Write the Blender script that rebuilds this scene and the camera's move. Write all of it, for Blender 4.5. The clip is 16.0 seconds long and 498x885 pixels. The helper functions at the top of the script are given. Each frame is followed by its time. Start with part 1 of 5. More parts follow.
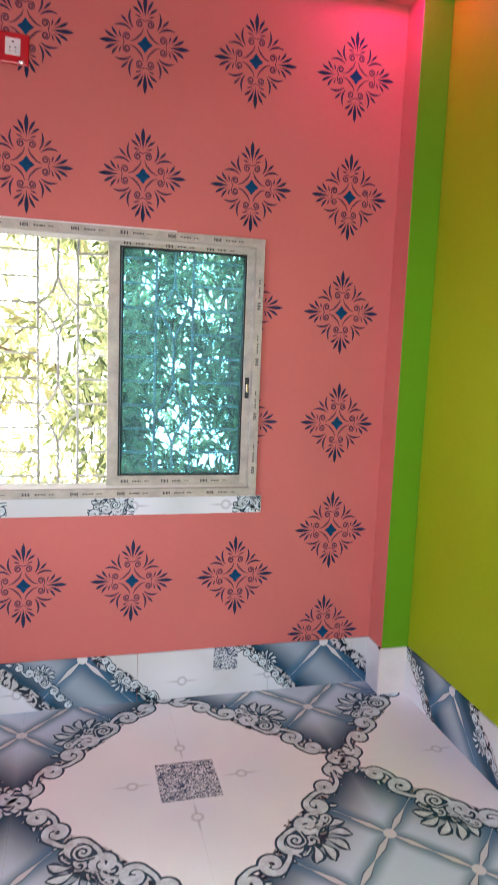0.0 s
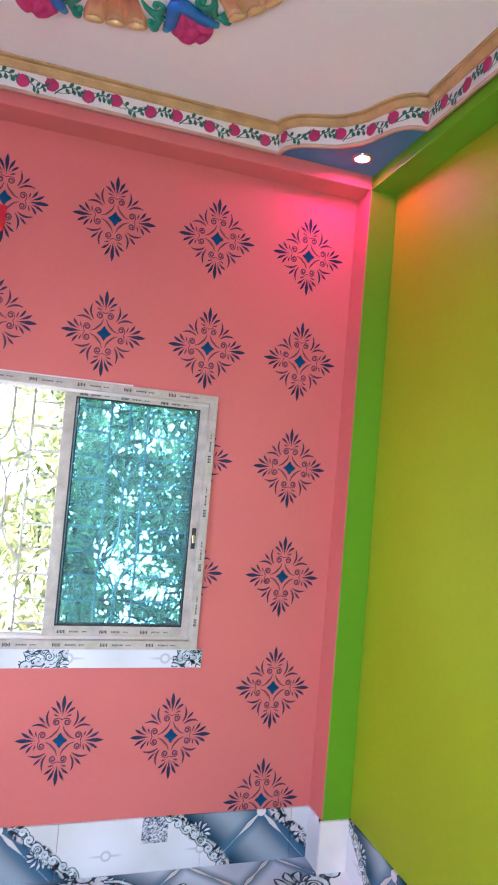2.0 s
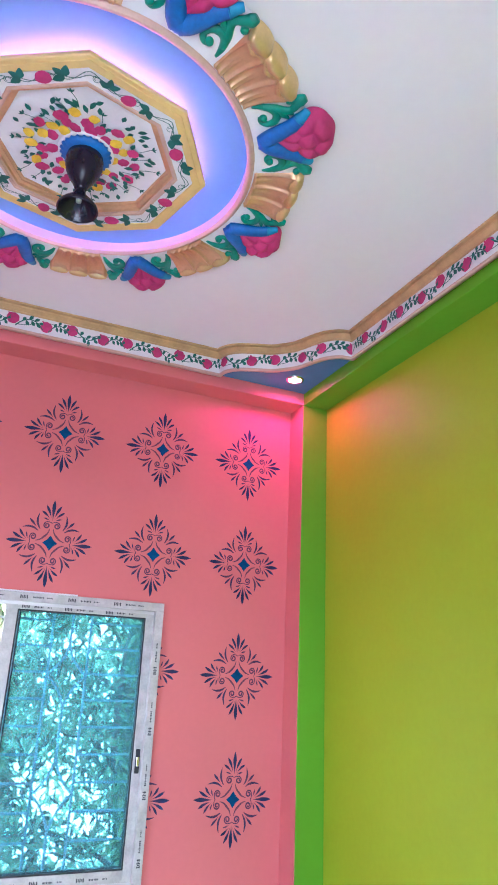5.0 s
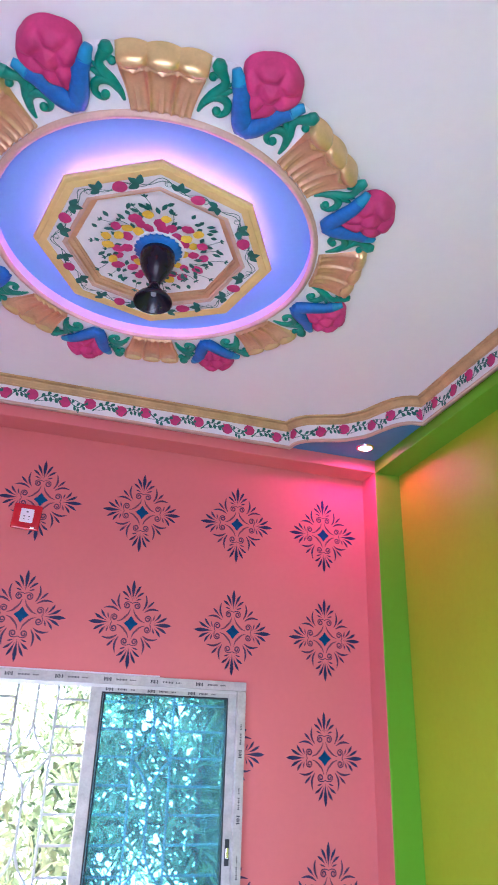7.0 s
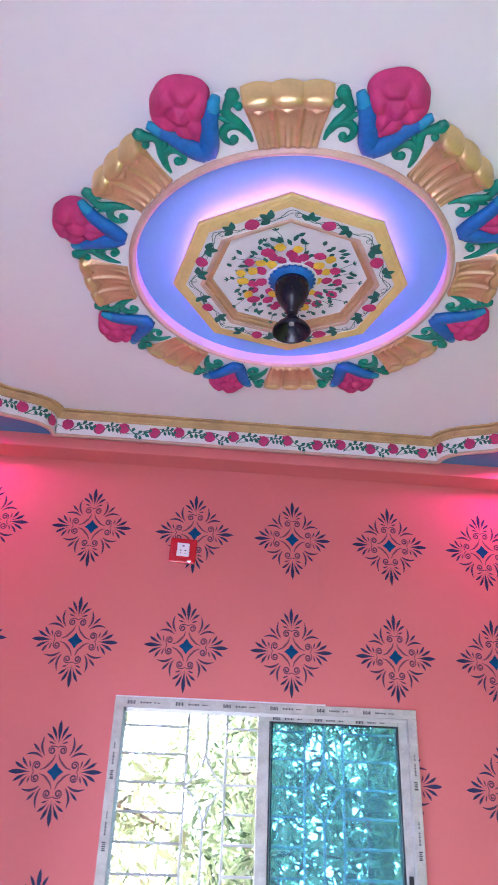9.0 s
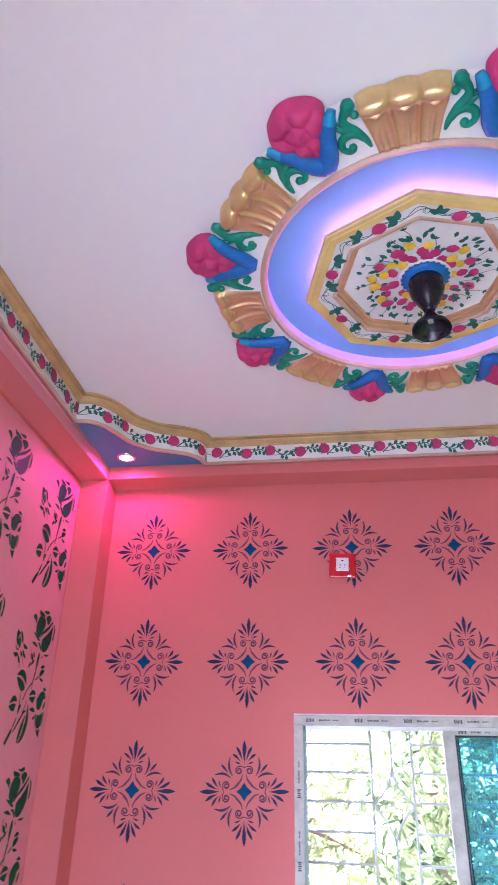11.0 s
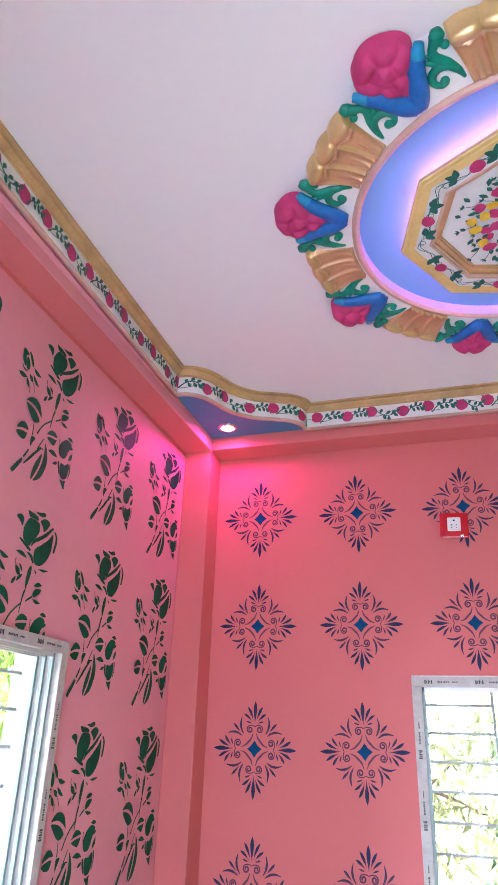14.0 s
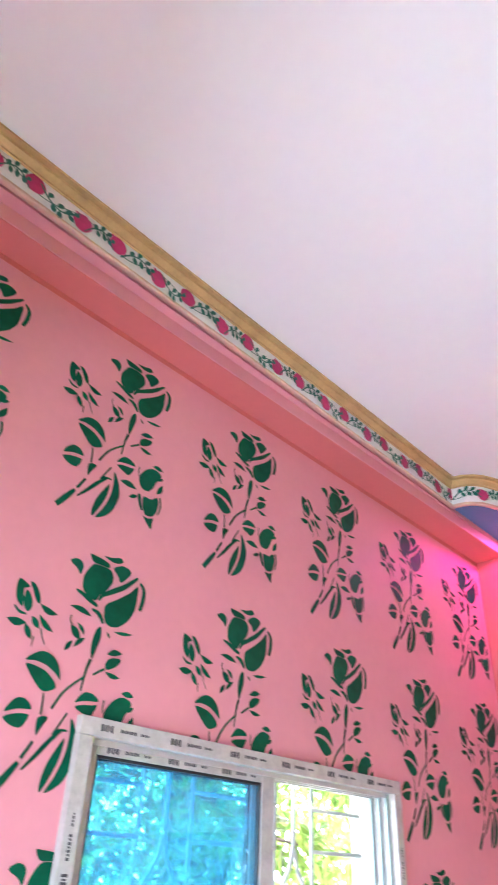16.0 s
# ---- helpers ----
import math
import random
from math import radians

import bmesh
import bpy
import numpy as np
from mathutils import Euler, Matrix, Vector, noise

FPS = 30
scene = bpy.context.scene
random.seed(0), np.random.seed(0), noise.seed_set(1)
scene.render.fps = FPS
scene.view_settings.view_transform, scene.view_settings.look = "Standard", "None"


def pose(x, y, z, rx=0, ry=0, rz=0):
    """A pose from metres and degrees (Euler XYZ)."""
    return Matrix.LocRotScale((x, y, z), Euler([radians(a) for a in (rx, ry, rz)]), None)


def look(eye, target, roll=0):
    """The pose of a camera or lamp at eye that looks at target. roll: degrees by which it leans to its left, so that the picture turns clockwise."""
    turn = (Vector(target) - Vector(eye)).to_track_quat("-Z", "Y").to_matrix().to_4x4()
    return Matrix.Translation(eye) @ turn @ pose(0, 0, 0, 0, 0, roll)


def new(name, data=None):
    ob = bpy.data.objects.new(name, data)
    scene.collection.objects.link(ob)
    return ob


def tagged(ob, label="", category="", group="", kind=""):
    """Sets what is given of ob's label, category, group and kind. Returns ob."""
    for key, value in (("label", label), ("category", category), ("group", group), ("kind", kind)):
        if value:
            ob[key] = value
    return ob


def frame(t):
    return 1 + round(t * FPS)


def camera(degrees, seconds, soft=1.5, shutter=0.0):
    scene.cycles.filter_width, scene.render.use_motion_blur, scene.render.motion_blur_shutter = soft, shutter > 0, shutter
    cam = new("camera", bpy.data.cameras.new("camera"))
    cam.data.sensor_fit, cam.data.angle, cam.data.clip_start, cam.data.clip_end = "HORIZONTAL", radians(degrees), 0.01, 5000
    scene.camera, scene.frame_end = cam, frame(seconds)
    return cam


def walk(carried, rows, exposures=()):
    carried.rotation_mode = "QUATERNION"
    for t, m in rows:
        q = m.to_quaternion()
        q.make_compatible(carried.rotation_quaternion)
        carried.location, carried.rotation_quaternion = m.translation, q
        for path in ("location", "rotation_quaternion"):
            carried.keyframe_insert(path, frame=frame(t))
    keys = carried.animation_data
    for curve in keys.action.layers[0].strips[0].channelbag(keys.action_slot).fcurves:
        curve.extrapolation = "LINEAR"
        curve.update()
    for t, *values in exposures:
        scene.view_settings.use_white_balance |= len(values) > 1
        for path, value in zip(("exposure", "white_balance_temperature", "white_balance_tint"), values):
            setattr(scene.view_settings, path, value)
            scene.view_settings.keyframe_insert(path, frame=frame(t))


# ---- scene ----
cam = camera(41.0, 16.0, soft=1.6, shutter=0.35)
PATH = [
    (0, (0.002, 0.152, 1.538), (0.506, 2.069, 1.277), 2.2),
    (0.5, (0.003, 0.141, 1.607), (0.513, 2.071, 1.489), 3.1),
    (1, (0.01, 0.138, 1.625), (0.555, 2.062, 1.59), 3.9),
    (1.5, (0.011, 0.134, 1.644), (0.574, 2.053, 1.671), 4.6),
    (2, (0.043, 0.117, 1.689), (0.642, 2.022, 1.787), 4.9),
    (2.5, (0.017, 0.111, 1.695), (0.762, 1.957, 1.883), 5.1),
    (3, (-0.057, 0.118, 1.714), (0.825, 1.892, 1.985), 5.6),
    (3.5, (-0.063, 0.098, 1.707), (0.741, 1.886, 2.102), 4.8),
    (4, (-0.053, 0.072, 1.722), (0.709, 1.849, 2.234), 3.8),
    (6.3, (-0.112, 0.06, 1.786), (0.534, 1.787, 2.561), 1.8),
    (6.5, (-0.106, 0.054, 1.762), (0.505, 1.782, 2.564), 1.8),
    (7, (-0.128, 0.061, 1.779), (0.402, 1.803, 2.605), 2.0),
    (7.5, (-0.134, 0.059, 1.784), (0.313, 1.812, 2.636), 2.1),
    (8, (-0.148, 0.065, 1.782), (0.208, 1.836, 2.64), 2.3),
    (8.5, (-0.166, 0.068, 1.783), (0.089, 1.854, 2.649), 2.4),
    (9, (-0.184, 0.074, 1.789), (-0.042, 1.867, 2.663), 2.3),
    (9.5, (-0.2, 0.071, 1.785), (-0.139, 1.862, 2.672), 2.2),
    (10, (-0.218, 0.071, 1.771), (-0.276, 1.859, 2.665), 2.3),
    (10.2, (-0.231, 0.07, 1.769), (-0.329, 1.852, 2.671), 2.1),
    (12.3, (-0.23, 0.075, 1.757), (-0.76, 1.778, 2.662), 1.9),
    (12.5, (-0.241, 0.068, 1.769), (-0.808, 1.767, 2.658), 2.1),
    (13, (-0.239, 0.082, 1.763), (-0.851, 1.784, 2.615), 1.9),
    (13.5, (-0.238, 0.094, 1.758), (-0.818, 1.829, 2.566), 2.0),
    (14, (-0.241, 0.088, 1.759), (-0.798, 1.823, 2.583), 2.0),
    (14.5, (-0.231, 0.072, 1.766), (-0.901, 1.726, 2.668), 1.7),
    (15, (-0.194, 0.06, 1.781), (-1.105, 1.549, 2.758), 1.9),
    (15.5, (-0.177, 0.037, 1.779), (-1.209, 1.401, 2.815), 2.0),
    (16, (-0.185, 0.008, 1.772), (-1.366, 1.202, 2.859), 2.9),
]
EXPOSURES = [(0.0, 0.50, 6350, 13), (1.5, 0.68, 6000, 17), (3.2, 1.14, 5000, 11), (6.4, 0.98, 5000, 21), (9.0, 0.87, 5050, 23), (12.5, 0.95, 5150, 17), (15.0, 1.08, 5250, 16), (16.0, 1.36, 5250, 15)]
walk(cam, [(t, look(eye, target, roll)) for t, eye, target, roll in PATH], EXPOSURES)

# ---------------------------------------------------------------- plan (metres)
X_ROSE, X_GREEN, Y_BACK, Y_REAR = -1.435, 1.505, 2.95, -0.55
Z_CEIL, Z_BEAM = 3.198, 3.03
BEAM_L, BEAM_R, BEAM_B = -1.303, 1.372, 2.813
SKIRT = 0.222
WIN1 = (-0.448, 0.772, 0.923, 2.02)
WIN2 = (0.815, 1.99, 0.923, 2.03)

# ---------------------------------------------------------------- world, sun, sky glow
world = bpy.data.worlds.new("sky")
scene.world = world
world.use_nodes = True
wt = world.node_tree
sky = wt.nodes.new("ShaderNodeTexSky")
sky.sky_type = "NISHITA"
sky.sun_disc = False
sky.sun_elevation, sky.sun_rotation = radians(54), radians(101)
wt.links.new(sky.outputs[0], wt.nodes["Background"].inputs[0])
wt.nodes["Background"].inputs[1].default_value = 0.15
sun = new("sun", bpy.data.lights.new("sun", "SUN"))
sun.data.energy, sun.data.angle, sun.data.color = 5.0, radians(0.5), (1.0, 0.95, 0.86)
sun.matrix_world = look((6.0, -1.2, 8.6), (0, 0, 0.6))
# Unseen rear opening and area lamp, both added to brighten the room.
REAR_GAP = (-1.10, 0.30, 2.35)
fill_light = new("added_rear_fill", bpy.data.lights.new("added_rear_fill", "AREA"))
fill_light.data.shape, fill_light.data.size, fill_light.data.size_y = "RECTANGLE", 1.35, 2.2
fill_light.data.energy, fill_light.data.color = 33.0, (0.97, 0.98, 1.0)
fill_light.matrix_world = look((-0.4, Y_REAR - 0.1, 1.2), (0.5, 2.4, -0.15))
SKY_GLOW = 12.0
LED_GLOW = 11.0
SPOT_POWER = 6.8

# ---------------------------------------------------------------- materials


def link(nt, a, b):
    nt.links.new(a, b)


def paint(name, colour, rough=0.5, metal=0.0, vary=0.12, scale=3.0, grain=60.0, bump=0.15, each=0.0, sheen=0.5):
    """A painted, moulded or metal surface: colour that drifts at a broad and a fine scale, and fine relief."""
    m = bpy.data.materials.new(name)
    m.use_nodes = True
    nt = m.node_tree
    b = nt.nodes["Principled BSDF"]
    b.inputs["Roughness"].default_value, b.inputs["Metallic"].default_value = rough, metal
    b.inputs["Specular IOR Level"].default_value = sheen
    co = nt.nodes.new("ShaderNodeTexCoord")
    n1, n2 = nt.nodes.new("ShaderNodeTexNoise"), nt.nodes.new("ShaderNodeTexNoise")
    n1.inputs["Scale"].default_value, n2.inputs["Scale"].default_value = scale, grain
    n1.inputs["Detail"].default_value = 5
    for n in (n1, n2):
        link(nt, co.outputs["Object"], n.inputs["Vector"])
    add = nt.nodes.new("ShaderNodeMath")
    add.operation = "MULTIPLY_ADD"
    add.inputs[1].default_value = 0.35
    link(nt, n2.outputs["Fac"], add.inputs[0])
    link(nt, n1.outputs["Fac"], add.inputs[2])
    ramp = nt.nodes.new("ShaderNodeValToRGB")
    lo = tuple(c * (1 - vary) for c in colour)
    hi = tuple(min(1, c * (1 + vary)) for c in colour)
    ramp.color_ramp.elements[0].position, ramp.color_ramp.elements[1].position = 0.4, 0.95
    ramp.color_ramp.elements[0].color, ramp.color_ramp.elements[1].color = (*lo, 1), (*hi, 1)
    link(nt, add.outputs[0], ramp.inputs[0])
    out = ramp.outputs[0]
    if each:
        info, hsv, mr = nt.nodes.new("ShaderNodeObjectInfo"), nt.nodes.new("ShaderNodeHueSaturation"), nt.nodes.new("ShaderNodeMapRange")
        mr.inputs["To Min"].default_value, mr.inputs["To Max"].default_value = 1 - each, 1 + each
        link(nt, info.outputs["Random"], mr.inputs["Value"])
        link(nt, mr.outputs[0], hsv.inputs["Value"])
        link(nt, out, hsv.inputs["Color"])
        out = hsv.outputs[0]
    link(nt, out, b.inputs["Base Color"])
    if bump:
        bp = nt.nodes.new("ShaderNodeBump")
        bp.inputs["Strength"].default_value, bp.inputs["Distance"].default_value = bump, 0.004
        link(nt, n2.outputs["Fac"], bp.inputs["Height"])
        link(nt, bp.outputs[0], b.inputs["Normal"])
    return m


def glow(name, colour, strength):
    m = bpy.data.materials.new(name)
    m.use_nodes = True
    b = m.node_tree.nodes["Principled BSDF"]
    b.inputs["Base Color"].default_value = (*colour, 1)
    b.inputs["Emission Color"].default_value = (*colour, 1)
    b.inputs["Emission Strength"].default_value = strength
    return m


def glass(name, colour):
    m = bpy.data.materials.new(name)
    m.use_nodes = True
    b = m.node_tree.nodes["Principled BSDF"]
    b.inputs["Base Color"].default_value = (*colour, 1)
    b.inputs["Transmission Weight"].default_value = 1
    b.inputs["Roughness"].default_value = 0.0
    b.inputs["IOR"].default_value = 1.45
    # a mottled translucent film: dusty haze, plus the pane's glare put in as colour
    nt = m.node_tree
    film, mix, no, mr = (nt.nodes.new("ShaderNode" + k) for k in ("BsdfTranslucent", "MixShader", "TexNoise", "MapRange"))
    film.inputs[0].default_value = (*colour, 1)
    no.inputs["Scale"].default_value, no.inputs["Detail"].default_value = 5.0, 6
    mr.inputs["To Min"].default_value, mr.inputs["To Max"].default_value = 0.02, 0.045
    link(nt, no.outputs["Fac"], mr.inputs["Value"])
    link(nt, mr.outputs[0], mix.inputs[0])
    link(nt, b.outputs[0], mix.inputs[1])
    link(nt, film.outputs[0], mix.inputs[2])
    link(nt, mix.outputs[0], nt.nodes["Material Output"].inputs[0])
    return m


def foliage(name, dark, light):
    """Leaves: each one its own green, with light coming through."""
    m = bpy.data.materials.new(name)
    m.use_nodes = True
    nt = m.node_tree
    b = nt.nodes["Principled BSDF"]
    geo, ramp = nt.nodes.new("ShaderNodeNewGeometry"), nt.nodes.new("ShaderNodeValToRGB")
    ramp.color_ramp.elements[0].color, ramp.color_ramp.elements[1].color = (*dark, 1), (*light, 1)
    link(nt, geo.outputs["Random Per Island"], ramp.inputs[0])
    link(nt, ramp.outputs[0], b.inputs["Base Color"])
    b.inputs["Roughness"].default_value = 0.4
    tr, mix = nt.nodes.new("ShaderNodeBsdfTranslucent"), nt.nodes.new("ShaderNodeMixShader")
    bright = nt.nodes.new("ShaderNodeHueSaturation")
    bright.inputs["Value"].default_value = 2.2
    link(nt, ramp.outputs[0], bright.inputs["Color"])
    link(nt, bright.outputs[0], tr.inputs["Color"])
    mix.inputs[0].default_value = 0.4
    link(nt, b.outputs[0], mix.inputs[1])
    link(nt, tr.outputs[0], mix.inputs[2])
    link(nt, mix.outputs[0], nt.nodes["Material Output"].inputs[0])
    return m


def printed_tile(name, axes, centre, pitch, patches=None, white_half=None, slant=None, button=(0, 0)):
    """Glazed tile with a printed picture of buttoned satin: white lozenges, and steel-blue ones between them."""
    m = bpy.data.materials.new(name)
    m.use_nodes = True
    nt = m.node_tree
    b = nt.nodes["Principled BSDF"]
    b.inputs["Roughness"].default_value = 0.14
    b.inputs["Specular IOR Level"].default_value = 0.35

    def val(v):
        n = nt.nodes.new("ShaderNodeValue")
        n.outputs[0].default_value = v
        return n.outputs[0]

    def op(kind, a, c=0.0, d=0.0):
        n = nt.nodes.new("ShaderNodeMath")
        n.operation = kind
        for k, s in enumerate((a, c, d)):
            if isinstance(s, (int, float)):
                n.inputs[k].default_value = s
            else:
                link(nt, s, n.inputs[k])
        return n.outputs[0]

    def step(x, lo, hi):
        n = nt.nodes.new("ShaderNodeMapRange")
        n.interpolation_type = "SMOOTHSTEP"
        n.inputs["From Min"].default_value, n.inputs["From Max"].default_value = lo, hi
        link(nt, x, n.inputs["Value"])
        return n.outputs[0]

    def blend(f, a, c):
        n = nt.nodes.new("ShaderNodeMix")
        n.data_type = "RGBA"
        link(nt, f, n.inputs[0])
        for k, s in ((6, a), (7, c)):
            if isinstance(s, tuple):
                n.inputs[k].default_value = (*s, 1)
            else:
                link(nt, s, n.inputs[k])
        return n.outputs[2]

    geo, sep = nt.nodes.new("ShaderNodeNewGeometry"), nt.nodes.new("ShaderNodeSeparateXYZ")
    link(nt, geo.outputs["Position"], sep.inputs[0])
    px, py = sep.outputs[axes[0]], sep.outputs[axes[1]]
    h = pitch / 2
    rim = h if white_half is None else white_half

    def folded(p, c):
        return op("PINGPONG", op("ADD", op("SUBTRACT", p, c), 20 * pitch), h)
    ax, ay = folded(px, centre[0]), folded(py, centre[1])
    d = op("ADD", ax, ay)
    ruffle = op("MULTIPLY", op("COSINE", op("MULTIPLY", op("SUBTRACT", ax, ay), 4 * math.pi / pitch)), 0.016)
    d = op("ADD", d, ruffle)
    if slant is not None:
        across = folded(op("MULTIPLY_ADD", py, slant, px), centre[0])
        d = op("ADD", op("MULTIPLY", across, 0.67), op("MULTIPLY", op("SINE", op("MULTIPLY", py, 60.0)), 0.006))
    outside = step(d, rim - 0.004, rim + 0.004)
    bx = op("SUBTRACT", h, ax)
    by = op("SUBTRACT", h, ay)
    if slant is not None:
        bx, by = op("ADD", folded(px, button[0]), 0.2), op("ABSOLUTE", op("SUBTRACT", py, button[1]))

    def tufts(u, v):
        """Distance to the nearest button, and to the ribs that leave it."""
        b1 = op("SQRT", op("ADD", op("POWER", op("SUBTRACT", u, 0.2), 2.0), op("POWER", v, 2.0)))
        b2 = op("SQRT", op("ADD", op("POWER", op("SUBTRACT", v, 0.2), 2.0), op("POWER", u, 2.0)))
        near = op("MINIMUM", b1, b2)
        rib = op("ABSOLUTE", op("SUBTRACT", op("ADD", u, v), 0.2))
        rib2 = op("MINIMUM", op("ABSOLUTE", op("SUBTRACT", op("SUBTRACT", u, v), 0.2)), op("ABSOLUTE", op("SUBTRACT", op("SUBTRACT", v, u), 0.2)))
        return near, op("MINIMUM", rib, rib2)
    near_w, rib_w = tufts(ax, ay)
    near_b, rib_b = tufts(bx, by)
    # white satin
    white = blend(step(near_w, 0.0, 0.30), (0.76, 0.83, 0.93), (0.84, 0.89, 0.96) if patches is None else (0.60, 0.66, 0.70))
    ring = op("MULTIPLY", op("SUBTRACT", 1.0, step(near_w, 0.018, 0.026)), step(near_w, 0.010, 0.016))
    white = blend(op("MULTIPLY", ring, 0.5), white, (0.3, 0.34, 0.42))
    spur = op("MULTIPLY", op("SUBTRACT", 1.0, step(op("MINIMUM", ax, ay), 0.001, 0.007)), op("MULTIPLY", op("SUBTRACT", 1.0, step(near_w, 0.03, 0.085)), step(near_w, 0.018, 0.024)))
    white = blend(op("MULTIPLY", spur, 0.45), white, (0.3, 0.33, 0.4))
    # steel-blue satin
    e = op("ADD", bx, by) if slant is None else op("MULTIPLY", op("SUBTRACT", h, across), 0.67)
    lo, hi = (0.26, 0.58) if slant is None else (0.0, 0.13)
    tone = blend(step(e, lo, hi), (0.56, 0.71, 0.86) if slant is None else (0.32, 0.42, 0.53), (0.006, 0.055, 0.110))
    shade = op("SUBTRACT", 1.0, step(rib_b, 0.006, 0.075))
    tone = blend(op("MULTIPLY", shade, 0.75), tone, (0.05, 0.16, 0.29))
    flare = op("MAXIMUM", 0.0012, op("SUBTRACT", 0.017, op("MULTIPLY", op("ABSOLUTE", op("SUBTRACT", near_b, 0.075)), 0.22)))
    ratio = op("DIVIDE", rib_b, flare)
    edge = op("SUBTRACT", 1.0, step(ratio, 1.0, 1.45))
    tone = blend(op("MULTIPLY", edge, 0.75), tone, (0.04, 0.06, 0.09))
    crease = op("SUBTRACT", 1.0, step(ratio, 0.7, 1.0))
    tone = blend(op("MULTIPLY", crease, 0.85), tone, (0.72, 0.75, 0.80))
    knob = op("SUBTRACT", 1.0, step(near_b, 0.02, 0.023))
    tone = blend(knob, tone, (0.7, 0.73, 0.78))
    col = blend(outside, white, tone)
    # woven square in each white lozenge
    if patches is None:
        sq = op("SUBTRACT", 1.0, step(op("MAXIMUM", ax, ay), 0.106, 0.112))
    else:
        sq = val(0.0)
        for qx, qy, hx, hy in patches:
            far = op("MAXIMUM", op("DIVIDE", op("ABSOLUTE", op("SUBTRACT", px, qx)), hx), op("DIVIDE", op("ABSOLUTE", op("SUBTRACT", py, qy)), hy))
            sq = op("MAXIMUM", sq, op("SUBTRACT", 1.0, step(far, 0.94, 1.0)))
    no = nt.nodes.new("ShaderNodeTexNoise")
    no.inputs["Scale"].default_value, no.inputs["Detail"].default_value, no.inputs["Distortion"].default_value = 80, 3, 2.0
    link(nt, geo.outputs["Position"], no.inputs["Vector"])
    weave = blend(step(no.outputs["Fac"], 0.42, 0.58), (0.03, 0.07, 0.15), (0.66, 0.74, 0.84))
    col = blend(sq, col, weave)
    # mottled dark acanthus beds along the lozenge edges
    n2 = nt.nodes.new("ShaderNodeTexNoise")
    n2.inputs["Scale"].default_value, n2.inputs["Detail"].default_value, n2.inputs["Distortion"].default_value = 20, 4, 2.5
    link(nt, geo.outputs["Position"], n2.inputs["Vector"])
    border = op("MULTIPLY", op("SUBTRACT", 1.0, step(op("ABSOLUTE", op("SUBTRACT", d, rim + 0.02)), 0.016, 0.03)), 0.9)
    bed = blend(step(n2.outputs["Fac"], 0.47, 0.55), (0.01, 0.018, 0.032), (0.6, 0.63, 0.68))
    col = blend(border, col, bed)
    mid = op("ABSOLUTE", op("SUBTRACT", ax, ay))
    bloom = op("SQRT", op("ADD", op("POWER", mid, 2.0), op("POWER", op("SUBTRACT", d, rim + 0.075), 2.0)))
    bloom = op("ADD", bloom, op("MULTIPLY", op("SUBTRACT", n2.outputs["Fac"], 0.5), 0.09))
    patch = op("MULTIPLY", op("SUBTRACT", 1.0, step(bloom, 0.075, 0.085)), 1.0 if slant is None else 0.0)
    n3 = nt.nodes.new("ShaderNodeTexNoise")
    n3.inputs["Scale"].default_value, n3.inputs["Detail"].default_value, n3.inputs["Distortion"].default_value = 26, 2, 3.0
    link(nt, geo.outputs["Position"], n3.inputs["Vector"])
    acan = blend(step(n3.outputs["Fac"], 0.5, 0.57), (0.006, 0.014, 0.025), (0.5, 0.55, 0.6))
    col = blend(patch, col, acan)
    link(nt, col, b.inputs["Base Color"])
    return m


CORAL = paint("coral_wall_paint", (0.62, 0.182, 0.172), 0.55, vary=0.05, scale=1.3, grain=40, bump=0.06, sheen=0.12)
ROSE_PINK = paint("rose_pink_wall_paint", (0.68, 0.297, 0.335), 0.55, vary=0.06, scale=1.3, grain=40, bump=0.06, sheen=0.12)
GREEN = paint("grass_green_wall_paint", (0.13, 0.36, 0.012), 0.5, vary=0.06, scale=1.1, grain=40, bump=0.06, sheen=0.2)
LIME = paint("lime_wall_paint", (0.32, 0.42, 0.010), 0.55, vary=0.06, scale=1.1, grain=40, bump=0.06, sheen=0.2)
WHITE = paint("white_ceiling_paint", (0.80, 0.785, 0.785), 0.6, vary=0.03, scale=0.9, grain=30, bump=0.05)
PLASTER = paint("white_plaster", (0.80, 0.79, 0.79), 0.5, vary=0.06, scale=14, grain=120)
OUTER = paint("outer_render", (0.5, 0.47, 0.42), 0.8)
